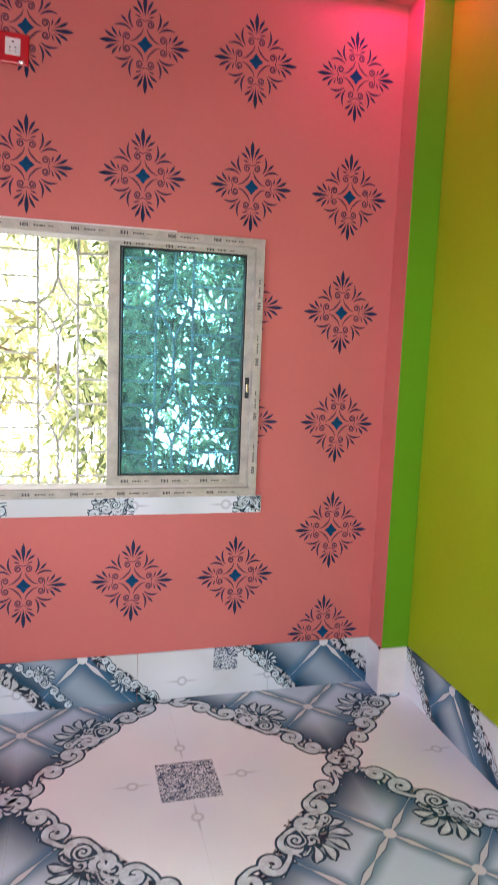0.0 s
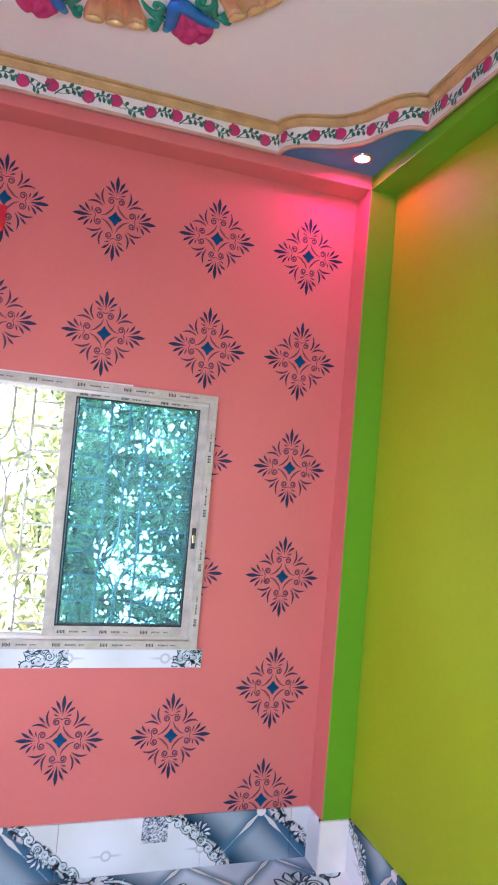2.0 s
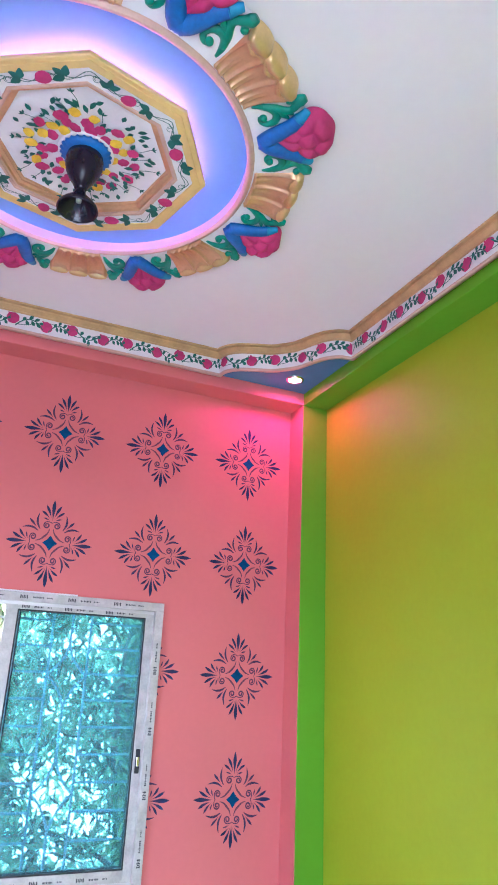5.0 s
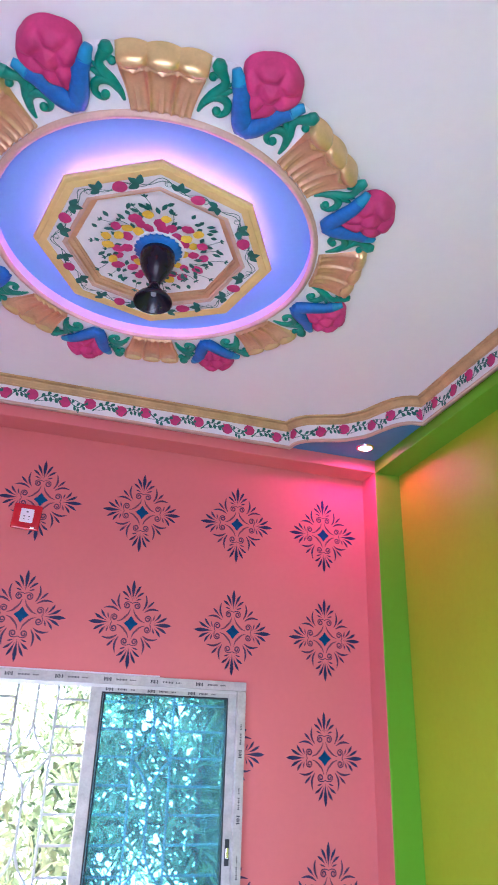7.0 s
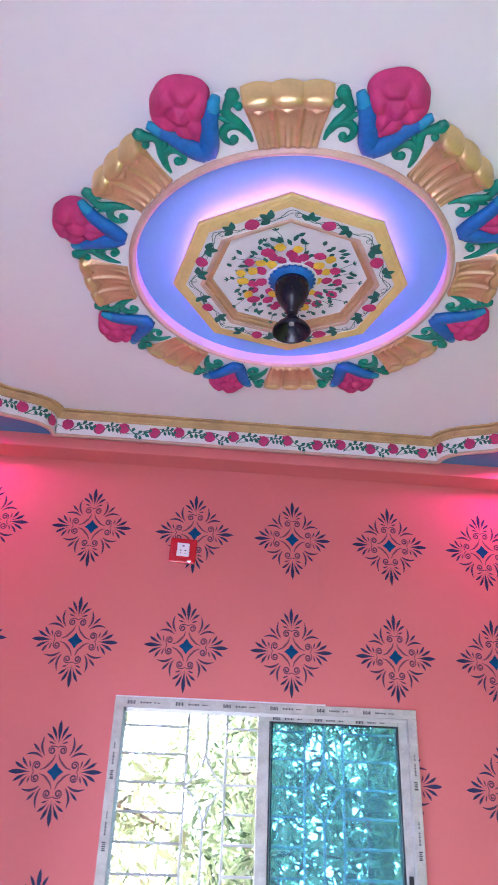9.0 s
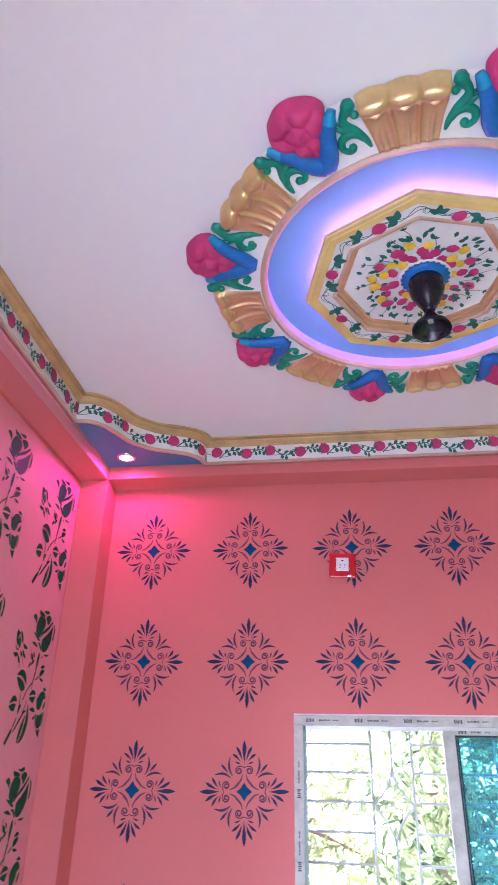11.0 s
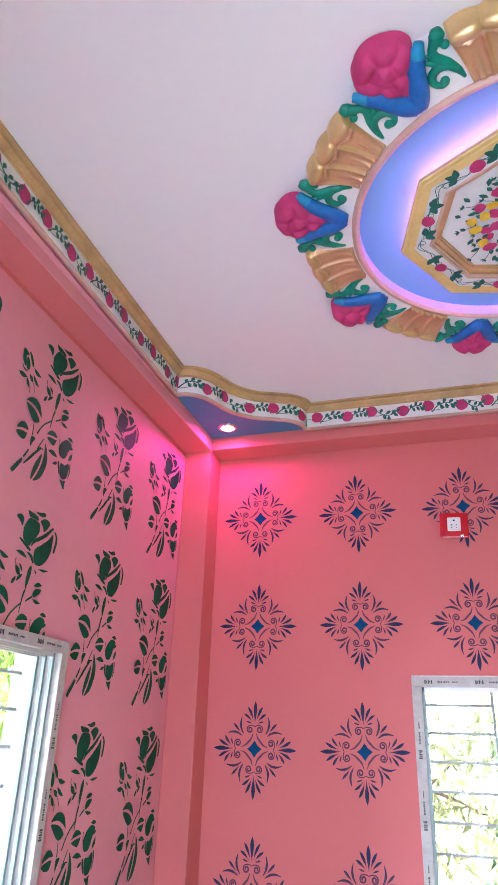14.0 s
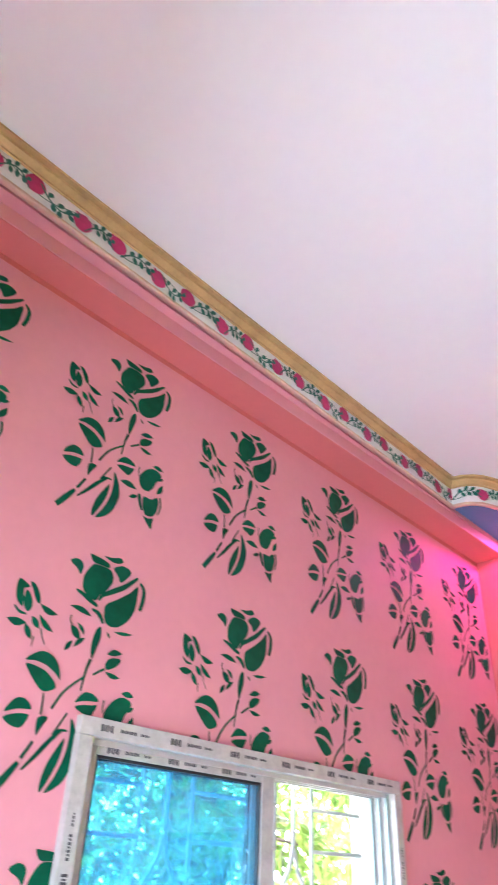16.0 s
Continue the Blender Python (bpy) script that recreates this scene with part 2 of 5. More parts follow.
def stencil_paint(name, colour, thin, lo, hi):
    """Stencil colour dabbed on: full at the tips, thin near the middle, where the wall shows through."""
    m = paint(name, colour, 0.55, sheen=0.12, vary=0.3, scale=9, grain=70, bump=0)
    nt = m.node_tree
    b = nt.nodes["Principled BSDF"]
    src = b.inputs["Base Color"].links[0].from_socket
    co, ln, mr, no, ad, mix = (nt.nodes.new("ShaderNode" + k) for k in ("TexCoord", "VectorMath", "MapRange", "TexNoise", "Math", "Mix"))
    ln.operation, ad.operation, mix.data_type, mr.interpolation_type = "LENGTH", "MULTIPLY_ADD", "RGBA", "SMOOTHSTEP"
    link(nt, co.outputs["Object"], ln.inputs[0])
    no.inputs["Scale"].default_value = 22
    geo = nt.nodes.new("ShaderNodeNewGeometry")
    link(nt, geo.outputs["Position"], no.inputs["Vector"])
    ad.inputs[1].default_value = 0.10
    link(nt, no.outputs["Fac"], ad.inputs[0])
    link(nt, ln.outputs["Value"], ad.inputs[2])
    mr.inputs["From Min"].default_value, mr.inputs["From Max"].default_value = lo + 0.05, hi + 0.05
    link(nt, ad.outputs[0], mr.inputs["Value"])
    link(nt, mr.outputs[0], mix.inputs[0])
    mix.inputs[6].default_value = (*thin, 1)
    link(nt, src, mix.inputs[7])
    link(nt, mix.outputs[2], b.inputs["Base Color"])
    return m


NAVY = stencil_paint("navy_stencil_paint", (0.024, 0.034, 0.090), (0.16, 0.065, 0.10), 0.03, 0.15)
BLUE_DOT = paint("blue_stencil_paint", (0.006, 0.066, 0.17), 0.55, sheen=0.12, vary=0.25, scale=12, bump=0)
LEAF_GREEN = paint("green_stencil_paint", (0.006, 0.088, 0.042), 0.55, sheen=0.12, vary=0.42, scale=9, grain=45, bump=0)
GOLD = paint("gold_paint", (0.55, 0.37, 0.16), 0.42, 0.18, 0.22, 12, 90, 0.12)
PALE_GOLD = paint("pale_pink_gold_paint", (0.62, 0.43, 0.33), 0.42, 0.1, 0.15, 14, 100, 0.12)
# White plaster rim; the strip's violet light is put into its colour.
LED_TINT = paint("led_tinted_plaster", (0.56, 0.52, 0.80), 0.5, vary=0.05, scale=6)
COPPER = paint("copper_gold_paint", (0.66, 0.41, 0.22), 0.34, 0.55, 0.16, 16, 110, 0.12)
OCHRE = paint("ochre_paint", (0.72, 0.53, 0.19), 0.5, vary=0.12, scale=10)
MAGENTA = paint("magenta_paint", (0.50, 0.042, 0.165), 0.58, sheen=0.3, vary=0.2, scale=18, grain=90, each=0.12)
YELLOW = paint("yellow_paint", (0.80, 0.55, 0.03), 0.5, vary=0.15, scale=20, each=0.1, bump=0)
SEA_GREEN = paint("sea_green_paint", (0.008, 0.24, 0.16), 0.4, vary=0.3, scale=18, grain=90)
CYAN = paint("cyan_paint", (0.025, 0.27, 0.50), 0.45, vary=0.2, scale=20, grain=90)
KNOB_GOLD = paint("yellow_gold_paint", (0.68, 0.50, 0.22), 0.32, 0.55, 0.14, 16, 110, 0.1)
COBALT = paint("cobalt_paint", (0.018, 0.15, 0.48), 0.45, vary=0.35, scale=12, grain=90)
SKY_BLUE = paint("sky_blue_paint", (0.18, 0.40, 0.62), 0.5, vary=0.06, scale=3)
PLATE_BLUE = paint("corner_blue_paint", (0.06, 0.21, 0.40), 0.5, vary=0.1, scale=5)
VINE = paint("vine_green_paint", (0.012, 0.135, 0.105), 0.5, vary=0.3, scale=25, bump=0)
BLACK = paint("black_plastic", (0.011, 0.012, 0.024), 0.26, vary=0.3, scale=8, bump=0.03)
ALUMINIUM = paint("mill_aluminium", (0.60, 0.59, 0.57), 0.38, 0.55, 0.06, 4, 80, 0.05)
TAPE = paint("protective_tape", (0.46, 0.45, 0.41), 0.5, vary=0.22, scale=22, grain=110, bump=0.3)
INK = paint("grey_tape_ink", (0.05, 0.05, 0.055), 0.6, vary=0.3, scale=30, bump=0)
TRACK = paint("grey_green_track", (0.22, 0.28, 0.27), 0.4, 0.3, vary=0.1, bump=0)
RUBBER = paint("black_gasket", (0.015, 0.02, 0.02), 0.6, bump=0)
IRON = paint("painted_iron", (0.45, 0.46, 0.45), 0.5, 0.1, 0.15, 10, 80)
RED = paint("red_plastic", (0.52, 0.012, 0.02), 0.22, vary=0.08, scale=9, bump=0)
IVORY = paint("white_plastic", (0.8, 0.78, 0.8), 0.3, vary=0.03, bump=0)
CHROME = paint("chrome", (0.75, 0.72, 0.72), 0.15, 1.0, 0.04, bump=0)
BARK = paint("bark", (0.2, 0.17, 0.13), 0.85, vary=0.4, scale=6, grain=30, bump=0.6)
EARTH = paint("earth_ground", (0.30, 0.27, 0.20), 0.9, vary=0.35, scale=1.2, grain=14, bump=0.5)
PRINT_DARK = paint("dark_scroll_print", (0.020, 0.062, 0.110), 0.14, vary=0.5, scale=25, grain=90, bump=0)
PRINT_LIGHT = paint("pale_scroll_print", (0.56, 0.68, 0.80), 0.14, vary=0.35, scale=25, grain=90, bump=0)
TEAL_GLASS = glass("teal_glass", (0.37, 0.65, 0.745))
BLUE_GLASS = glass("blue_glass", (0.26, 0.56, 0.74))
LEAVES = foliage("mango_leaves", (0.13, 0.15, 0.07), (0.42, 0.43, 0.23))
YOUNG = foliage("young_mango_leaves", (0.10, 0.17, 0.035), (0.34, 0.42, 0.12))
# Darker copy of the leaves: shade put into the colour behind tinted panes.
SHADE_LEAVES = foliage("shaded_mango_leaves", (0.03, 0.055, 0.025), (0.34, 0.38, 0.20))
LAMP = glow("lamp_glow", (1.0, 0.42, 0.66), 20.0)
LED = glow("led_glow", (1.0, 0.25, 0.95), LED_GLOW)
HAZE = glow("bright_haze", (1.0, 1.0, 0.97), SKY_GLOW)
FLOOR_TILE = printed_tile("printed_floor_tile", (0, 1), (0.402, 2.36), 1.206)
SKIRT_TILE = printed_tile("printed_skirting_tile", (0, 2), (0.667, 0.08), 1.10, ((0.664, 0.172, 0.057, 0.056),), 0.20, 1.1, (1.134, 0.217))
SKIRT_SIDE = printed_tile("printed_skirting_tile_side", (1, 2), (2.877, 0.08), 1.175, (), 0.20, -1.1, (2.415, 0.209))
SILL_TILE = printed_tile("printed_sill_tile", (0, 2), (0.44, 0.885), 3.2, ())

# ---------------------------------------------------------------- mesh helpers


def mesh_of(name, bm, material, smooth=False):
    me = bpy.data.meshes.new(name)
    bmesh.ops.recalc_face_normals(bm, faces=bm.faces)
    for f in bm.faces:
        f.smooth = smooth
    bm.to_mesh(me)
    bm.free()
    me.materials.append(material)
    return me


def thing(name, bm, material, label="", category="", group="", kind="", smooth=False):
    return tagged(new(name, mesh_of(name, bm, material, smooth)), label, category, group, kind)


def part(name, bm, material, parent, label="", smooth=False, m=None):
    ob = new(name, mesh_of(name, bm, material, smooth))
    ob.parent = parent
    if m is not None:
        ob.matrix_basis = m
    return tagged(ob, label)


def shared(name, me, parent, m, label=""):
    ob = new(name, me)
    ob.parent = parent
    ob.matrix_basis = m
    return tagged(ob, label)


def empty(name, m, label="", category="", group="", kind=""):
    ob = new(name)
    ob.matrix_basis = m
    return tagged(ob, label, category, group, kind)


def box(bm, x0, x1, y0, y1, z0, z1, bevel=0.0):
    r = bmesh.ops.create_cube(bm, size=1)
    for v in r["verts"]:
        v.co = Vector((x0 + (v.co.x + 0.5) * (x1 - x0), y0 + (v.co.y + 0.5) * (y1 - y0), z0 + (v.co.z + 0.5) * (z1 - z0)))
    if bevel:
        edges = list({e for v in r["verts"] for e in v.link_edges})
        bmesh.ops.bevel(bm, geom=edges, offset=bevel, segments=2, affect="EDGES", profile=0.6)
    return bm


def boxed(*args, **kw):
    return box(bmesh.new(), *args, **kw)


def flat(bm, pts, z=0.0):
    z += 0.00004 * (len(bm.faces) % 40)
    bm.faces.new([bm.verts.new((p[0], p[1], z)) for p in pts])


def smooth_line(pts, closed=False, n=6):
    """Catmull-Rom through pts."""
    q = [Vector((*p, 0)) if len(p) == 2 else Vector(p) for p in pts]
    k = len(q)
    out = []
    for i in range(k if closed else k - 1):
        if closed:
            a, b, c, d = q[(i - 1) % k], q[i], q[(i + 1) % k], q[(i + 2) % k]
        else:
            a, b, c, d = q[max(i - 1, 0)], q[i], q[i + 1], q[min(i + 2, k - 1)]
        for j in range(n):
            t = j / n
            out.append(0.5 * (2 * b + (c - a) * t + (2 * a - 5 * b + 4 * c - d) * t * t + (3 * b - a - 3 * c + d) * t ** 3))
    if not closed:
        out.append(q[-1])
    return out


def blot(bm, pts, z=0.0, n=3):
    flat(bm, smooth_line(pts, True, n), z)


def leaf(bm, p0, p1, width, bend=0.0, z=0.0, n=6, full=0.5):
    """A pointed leaf from p0 to p1."""
    a, b = Vector(p0), Vector(p1)
    d = b - a
    nrm = Vector((-d.y, d.x)).normalized()
    left, right = [], []
    for i in range(1, n):
        t = i / n
        w = width * 0.5 * math.sin(math.pi * t ** (math.log(0.5) / math.log(full)))
        c = a + d * t + nrm * bend * 4 * t * (1 - t)
        left.append(c + nrm * w)
        right.append(c - nrm * w)
    flat(bm, [a] + right + [b] + left[::-1], z)


def split_leaf(bm, p0, p1, width, gap=0.005, z=0.0):
    """A leaf in two halves with the bare wall as its midrib."""
    a, b = Vector(p0), Vector(p1)
    d = b - a
    nrm = Vector((-d.y, d.x)).normalized()
    for s in (1, -1):
        mid = [a + d * t + nrm * (s * gap / 2 + 0.04 * width * math.sin(2 * math.pi * t)) for t in (0.04, 0.3, 0.6, 0.95)]
        rim = [a + d * t + nrm * s * (width / 2 * math.sin(math.pi * t ** 0.85) + gap / 2) for t in (0.85, 0.7, 0.5, 0.32, 0.18, 0.08)]
        flat(bm, (mid + rim)[::s], z)


def ribbon(bm, pts, w0, w1=None, z=0.0, swell=0.0, n=6, raw=False):
    q = [Vector((*p, 0)) for p in pts] if raw else smooth_line(pts, False, n)
    w1 = w0 if w1 is None else w1
    z += 0.00004 * (len(bm.faces) % 37)
    prev = None
    for i, p in enumerate(q):
        t = i / (len(q) - 1)
        d = (q[min(i + 1, len(q) - 1)] - q[max(i - 1, 0)])
        nrm = Vector((-d.y, d.x, 0)).normalized()
        w = (w0 * (1 - t) + w1 * t + swell * math.sin(math.pi * t)) / 2
        pair = [bm.verts.new((p.x + nrm.x * w, p.y + nrm.y * w, z)), bm.verts.new((p.x - nrm.x * w, p.y - nrm.y * w, z))]
        if prev:
            bm.faces.new((prev[0], pair[0], pair[1], prev[1]))
        prev = pair


def spiral(cx, cy, r0, r1, a0, turns, n=16):
    return [(cx + (r0 + (r1 - r0) * i / n) * math.cos(a0 + turns * 2 * math.pi * i / n), cy + (r0 + (r1 - r0) * i / n) * math.sin(a0 + turns * 2 * math.pi * i / n)) for i in range(n + 1)]


def disc(bm, cx, cy, r, z=0.0, n=12, wob=0.0, rng=random):
    flat(bm, [(cx + r * (1 + wob * rng.uniform(-1, 1)) * math.cos(2 * math.pi * i / n), cy + r * (1 + wob * rng.uniform(-1, 1)) * math.sin(2 * math.pi * i / n)) for i in range(n)], z)


def tube(bm, pts, r0, r1=None, seg=8, squash=1.0, caps=True):
    """A round bar along pts (3D), tapering from r0 to r1; squash flattens it in z."""
    r1 = r0 if r1 is None else r1
    rings = []
    for i, p in enumerate(pts):
        d = (pts[min(i + 1, len(pts) - 1)] - pts[max(i - 1, 0)]).normalized()
        up = Vector((0, 0, 1)) if abs(d.z) < 0.9 else Vector((0, 1, 0))
        a = d.cross(up).normalized()
        b = a.cross(d).normalized()
        r = r0 + (r1 - r0) * i / (len(pts) - 1)
        rings.append([bm.verts.new(p + a * r * math.cos(2 * math.pi * k / seg) + b * r * squash * math.sin(2 * math.pi * k / seg)) for k in range(seg)])
    for s, t in zip(rings, rings[1:]):
        for k in range(seg):
            bm.faces.new((s[k], s[(k + 1) % seg], t[(k + 1) % seg], t[k]))
    if caps:
        bm.faces.new(rings[0][::-1])
        bm.faces.new(rings[-1])


def lathe(bm, profile, seg=48, a0=0.0):
    """A turned form about z from (radius, z) pairs."""
    rings = [[bm.verts.new((r * math.cos(a0 + 2 * math.pi * k / seg), r * math.sin(a0 + 2 * math.pi * k / seg), z)) for k in range(seg)] for r, z in profile]
    for s, t in zip(rings, rings[1:]):
        for k in range(seg):
            bm.faces.new((s[k], s[(k + 1) % seg], t[(k + 1) % seg], t[k]))
    return rings


def cut_hole(bm, u0, u1, v0, v1):
    """Cut flat artwork away where a rectangle (in its own x and y) covers it."""
    for co, no in (((u0, 0, 0), (1, 0, 0)), ((u1, 0, 0), (1, 0, 0)), ((0, v0, 0), (0, 1, 0)), ((0, v1, 0), (0, 1, 0))):
        bmesh.ops.bisect_plane(bm, geom=bm.verts[:] + bm.edges[:] + bm.faces[:], plane_co=co, plane_no=no)
    dead = [f for f in bm.faces if u0 < f.calc_center_median().x < u1 and v0 < f.calc_center_median().y < v1]
    bmesh.ops.delete(bm, geom=dead, context="FACES")


def frame_of(o, x, y):
    """A pose with its own x and y along two world directions."""
    x, y = Vector(x), Vector(y)
    z = x.cross(y)
    m = Matrix((x, y, z)).transposed().to_4x4()
    m.translation = Vector(o)
    return m


def on_back(x, z, lift=0.0015):
    return frame_of((x, Y_BACK - lift, z), (1, 0, 0), (0, 0, 1))


def on_rose(y, z, lift=0.0015):
    return frame_of((X_ROSE + lift, y, z), (0, 1, 0), (0, 0, 1))


# ---------------------------------------------------------------- shell of the room
TH = 0.15
bm = bmesh.new()
a, b, c, d = WIN1
box(bm, X_ROSE - TH, a + 0.01, Y_BACK, Y_BACK + TH, -0.1, Z_CEIL + 0.15)
box(bm, b - 0.01, X_GREEN + TH, Y_BACK, Y_BACK + TH, -0.1, Z_CEIL + 0.15)
box(bm, a + 0.01, b - 0.01, Y_BACK, Y_BACK + TH, -0.1, c + 0.01)
box(bm, a + 0.01, b - 0.01, Y_BACK, Y_BACK + TH, d - 0.01, Z_CEIL + 0.15)
wall_north = thing("wall_north", bm, CORAL, "coral pink painted wall with navy damask stencils", "wall", kind="structure")
bm = bmesh.new()
a, b, c, d = WIN2
box(bm, X_ROSE - TH, X_ROSE, Y_REAR - TH, a + 0.01, -0.1, Z_CEIL + 0.15)
box(bm, X_ROSE - TH, X_ROSE, b - 0.01, Y_BACK, -0.1, Z_CEIL + 0.15)
box(bm, X_ROSE - TH, X_ROSE, a + 0.01, b - 0.01, -0.1, c + 0.01)
box(bm, X_ROSE - TH, X_ROSE, a + 0.01, b - 0.01, d - 0.01, Z_CEIL + 0.15)
wall_west = thing("wall_west", bm, ROSE_PINK, "coral pink painted wall with green rose stencils", "wall", kind="structure")
thing("wall_east", boxed(X_GREEN, X_GREEN + TH, Y_REAR - TH, Y_BACK, -0.1, Z_CEIL + 0.15), LIME, "plain glossy lime green painted wall", "wall", kind="structure")
# Unseen closing wall; its opening is added for the fill light.
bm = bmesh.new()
box(bm, X_ROSE, REAR_GAP[0], Y_REAR - TH, Y_REAR, -0.1, Z_CEIL + 0.15)
box(bm, REAR_GAP[1], X_GREEN, Y_REAR - TH, Y_REAR, -0.1, Z_CEIL + 0.15)
box(bm, REAR_GAP[0], REAR_GAP[1], Y_REAR - TH, Y_REAR, REAR_GAP[2], Z_CEIL + 0.15)
box(bm, REAR_GAP[0], REAR_GAP[1], Y_REAR - TH, Y_REAR, -0.1, -0.012)
thing("wall_south", bm, CORAL, "plain coral pink painted wall, unseen, with an opening added for fill light", "wall", kind="structure")
thing("ceiling", boxed(X_ROSE, X_GREEN, Y_REAR, Y_BACK, Z_CEIL, Z_CEIL + 0.14), WHITE, "plain white painted ceiling", "ceiling", kind="structure")
thing("roof_slab", boxed(X_ROSE - 0.25, X_GREEN + 0.25, Y_REAR - 0.25, Y_BACK + 0.25, Z_CEIL + 0.152, Z_CEIL + 0.26), OUTER, "grey cement rendered roof slab", "roof", kind="structure")

# beams and corner columns; the pink and green paint meet on the column's edge
thing("beam_north", boxed(BEAM_L, BEAM_R, BEAM_B, Y_BACK, Z_BEAM, Z_CEIL, bevel=0.004), CORAL, "coral pink beam above the stencilled wall", "beam", kind="structure")
SKEW = 0.049


def skewed(x1, y0, y1, z0, z1):
    """A box along the rose wall whose room side draws back towards the rear."""
    bm = boxed(X_ROSE, x1, y0, y1, z0, z1)
    for v in bm.verts:
        if v.co.x > X_ROSE + 0.01 and v.co.y < y0 + 0.01:
            v.co.x -= SKEW
    return bm


bm = skewed(BEAM_L, Y_REAR, BEAM_B, Z_BEAM, 3.074)
box(bm, X_ROSE, BEAM_L, BEAM_B, Y_BACK, Z_BEAM, Z_CEIL)
box(bm, X_ROSE, BEAM_L, Y_REAR, BEAM_B, 3.074, Z_CEIL)
thing("beam_west", bm, ROSE_PINK, "coral pink beam above the rose wall", "beam", kind="structure")
# Shade under the beam, painted on with the darker coral.
thing("shaded_soffit", skewed(BEAM_L - 0.003, Y_REAR, BEAM_B, Z_BEAM - 0.003, Z_BEAM + 0.001), CORAL, "beam underside in darker coral, its shade painted in", "beam", kind="structure")
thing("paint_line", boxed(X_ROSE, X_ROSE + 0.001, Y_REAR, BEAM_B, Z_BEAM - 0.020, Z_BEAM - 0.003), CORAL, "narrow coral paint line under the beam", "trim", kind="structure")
thing("beam_east", boxed(BEAM_R, X_GREEN, Y_REAR, Y_BACK, Z_BEAM, Z_CEIL, bevel=0.004), GREEN, "grass green beam above the lime wall", "beam", kind="structure")
thing("column_west", boxed(X_ROSE, BEAM_L, BEAM_B, Y_BACK, 0, Z_BEAM, bevel=0.006), CORAL, "coral pink square corner column", "column", kind="structure")
thing("column_east", boxed(BEAM_R, X_GREEN, BEAM_B, Y_BACK, 0, Z_BEAM, bevel=0.004), GREEN, "grass green square corner column", "column", kind="structure")
thing("column_face", boxed(BEAM_R - 0.004, BEAM_R, BEAM_B + 0.004, Y_BACK, SKIRT, Z_BEAM - 0.001), CORAL, "coral pink side of the corner column", "trim", kind="structure")

# ---------------------------------------------------------------- cornice with corner plates and lamps
BAND_L, BAND_R, BAND_B = -1.285, 1.354, 2.787
OGEE = [(0.452, 0.0), (0.440, 0.055), (0.398, 0.103), (0.330, 0.136), (0.258, 0.166), (0.208, 0.208), (0.166, 0.258), (0.136, 0.330), (0.103, 0.398), (0.055, 0.440), (0.0, 0.452)]


def cornice_line():
    """The plan of the band's face from the south-west to the south-east end, and of each corner."""
    west = [Vector((BAND_L + p.x, BAND_B - p.y, 0)) for p in smooth_line([(v, u) for u, v in OGEE], False, 6)]
    east = [Vector((BAND_R - p.x, BAND_B - p.y, 0)) for p in smooth_line(OGEE, False, 6)]
    pts = [Vector((BAND_L, Y_REAR, 0))] + west + east + [Vector((BAND_R, Y_REAR, 0))]
    return pts, west, east


LINE, WEST, EAST = cornice_line()


def inward(i):
    """The mitred inward normal at a point of the cornice's plan (the room lies on its right)."""
    def nrm(p, q):
        d = (q - p).normalized()
        return Vector((d.y, -d.x, 0))
    if i == 0:
        return nrm(LINE[0], LINE[1])
    if i == len(LINE) - 1:
        return nrm(LINE[-2], LINE[-1])
    a, b = nrm(LINE[i - 1], LINE[i]), nrm(LINE[i], LINE[i + 1])
    s = (a + b)
    return s / max(0.5, 0.5 * s.length_squared)


def swept(profile):
    """A moulding along the cornice from (inward, z) pairs."""
    bm = bmesh.new()
    rows = []
    for i, p in enumerate(LINE):
        n = inward(i)
        rows.append([bm.verts.new((p.x + n.x * o, p.y + n.y * o, z)) for o, z in profile])
    for r, s in zip(rows, rows[1:]):
        for k in range(len(profile)):
            j = (k + 1) % len(profile)
            bm.faces.new((r[k], r[j], s[j], s[k]))
    return bm


cornice = empty("cornice", Matrix(), "white cornice painted with pink flowers under gold moulding", "cornice", kind="structure")
part("band", swept([(0, 3.084), (0, 3.167), (0, Z_CEIL - 0.001), (-0.012, Z_CEIL - 0.001), (-0.012, 3.084)]), PLASTER, cornice, "white band")
part("gold_moulding", swept([(0.001, 3.160), (0.007, 3.160), (0.008, 3.165), (0.005, 3.168), (0.010, 3.172), (0.020, 3.180), (0.022, 3.186), (0.016, 3.188), (0.022, 3.190), (0.034, 3.190), (0.034, 3.1975), (0.001, 3.1975)]), GOLD, cornice, "gold painted stepped moulding")
part("gold_bead", swept([(-0.012, 3.075), (0.003, 3.075), (0.005, 3.078), (0.003, 3.081), (0.004, 3.085), (0.0012, 3.088), (-0.012, 3.083)]), PALE_GOLD, cornice, "thin pale gold bead", True)
for side, pts, corner in (("w", WEST, (BEAM_L, BEAM_B)), ("e", EAST, (BEAM_R, BEAM_B))):
    bm = bmesh.new()
    sx = 1 if side == "w" else -1
    ring = [(p.x - 0.005 * sx, p.y + 0.005) for p in pts]
    if side == "w":
        ring = [(BEAM_L, pts[0].y)] + ring + [(pts[-1].x, BEAM_B), corner]
    else:
        ring = [(pts[0].x, BEAM_B)] + ring + [(BEAM_R, pts[-1].y), corner]
    flat(bm, ring, 3.092)
    r = bmesh.ops.extrude_face_region(bm, geom=bm.faces[:])
    for v in r["geom"]:
        if isinstance(v, bmesh.types.BMVert):
            v.co.z += 0.012
    part("corner_plate", bm, PLATE_BLUE, cornice, "blue painted corner soffit")

# flowers and sprigs along the band
LENGTHS = [0.0]
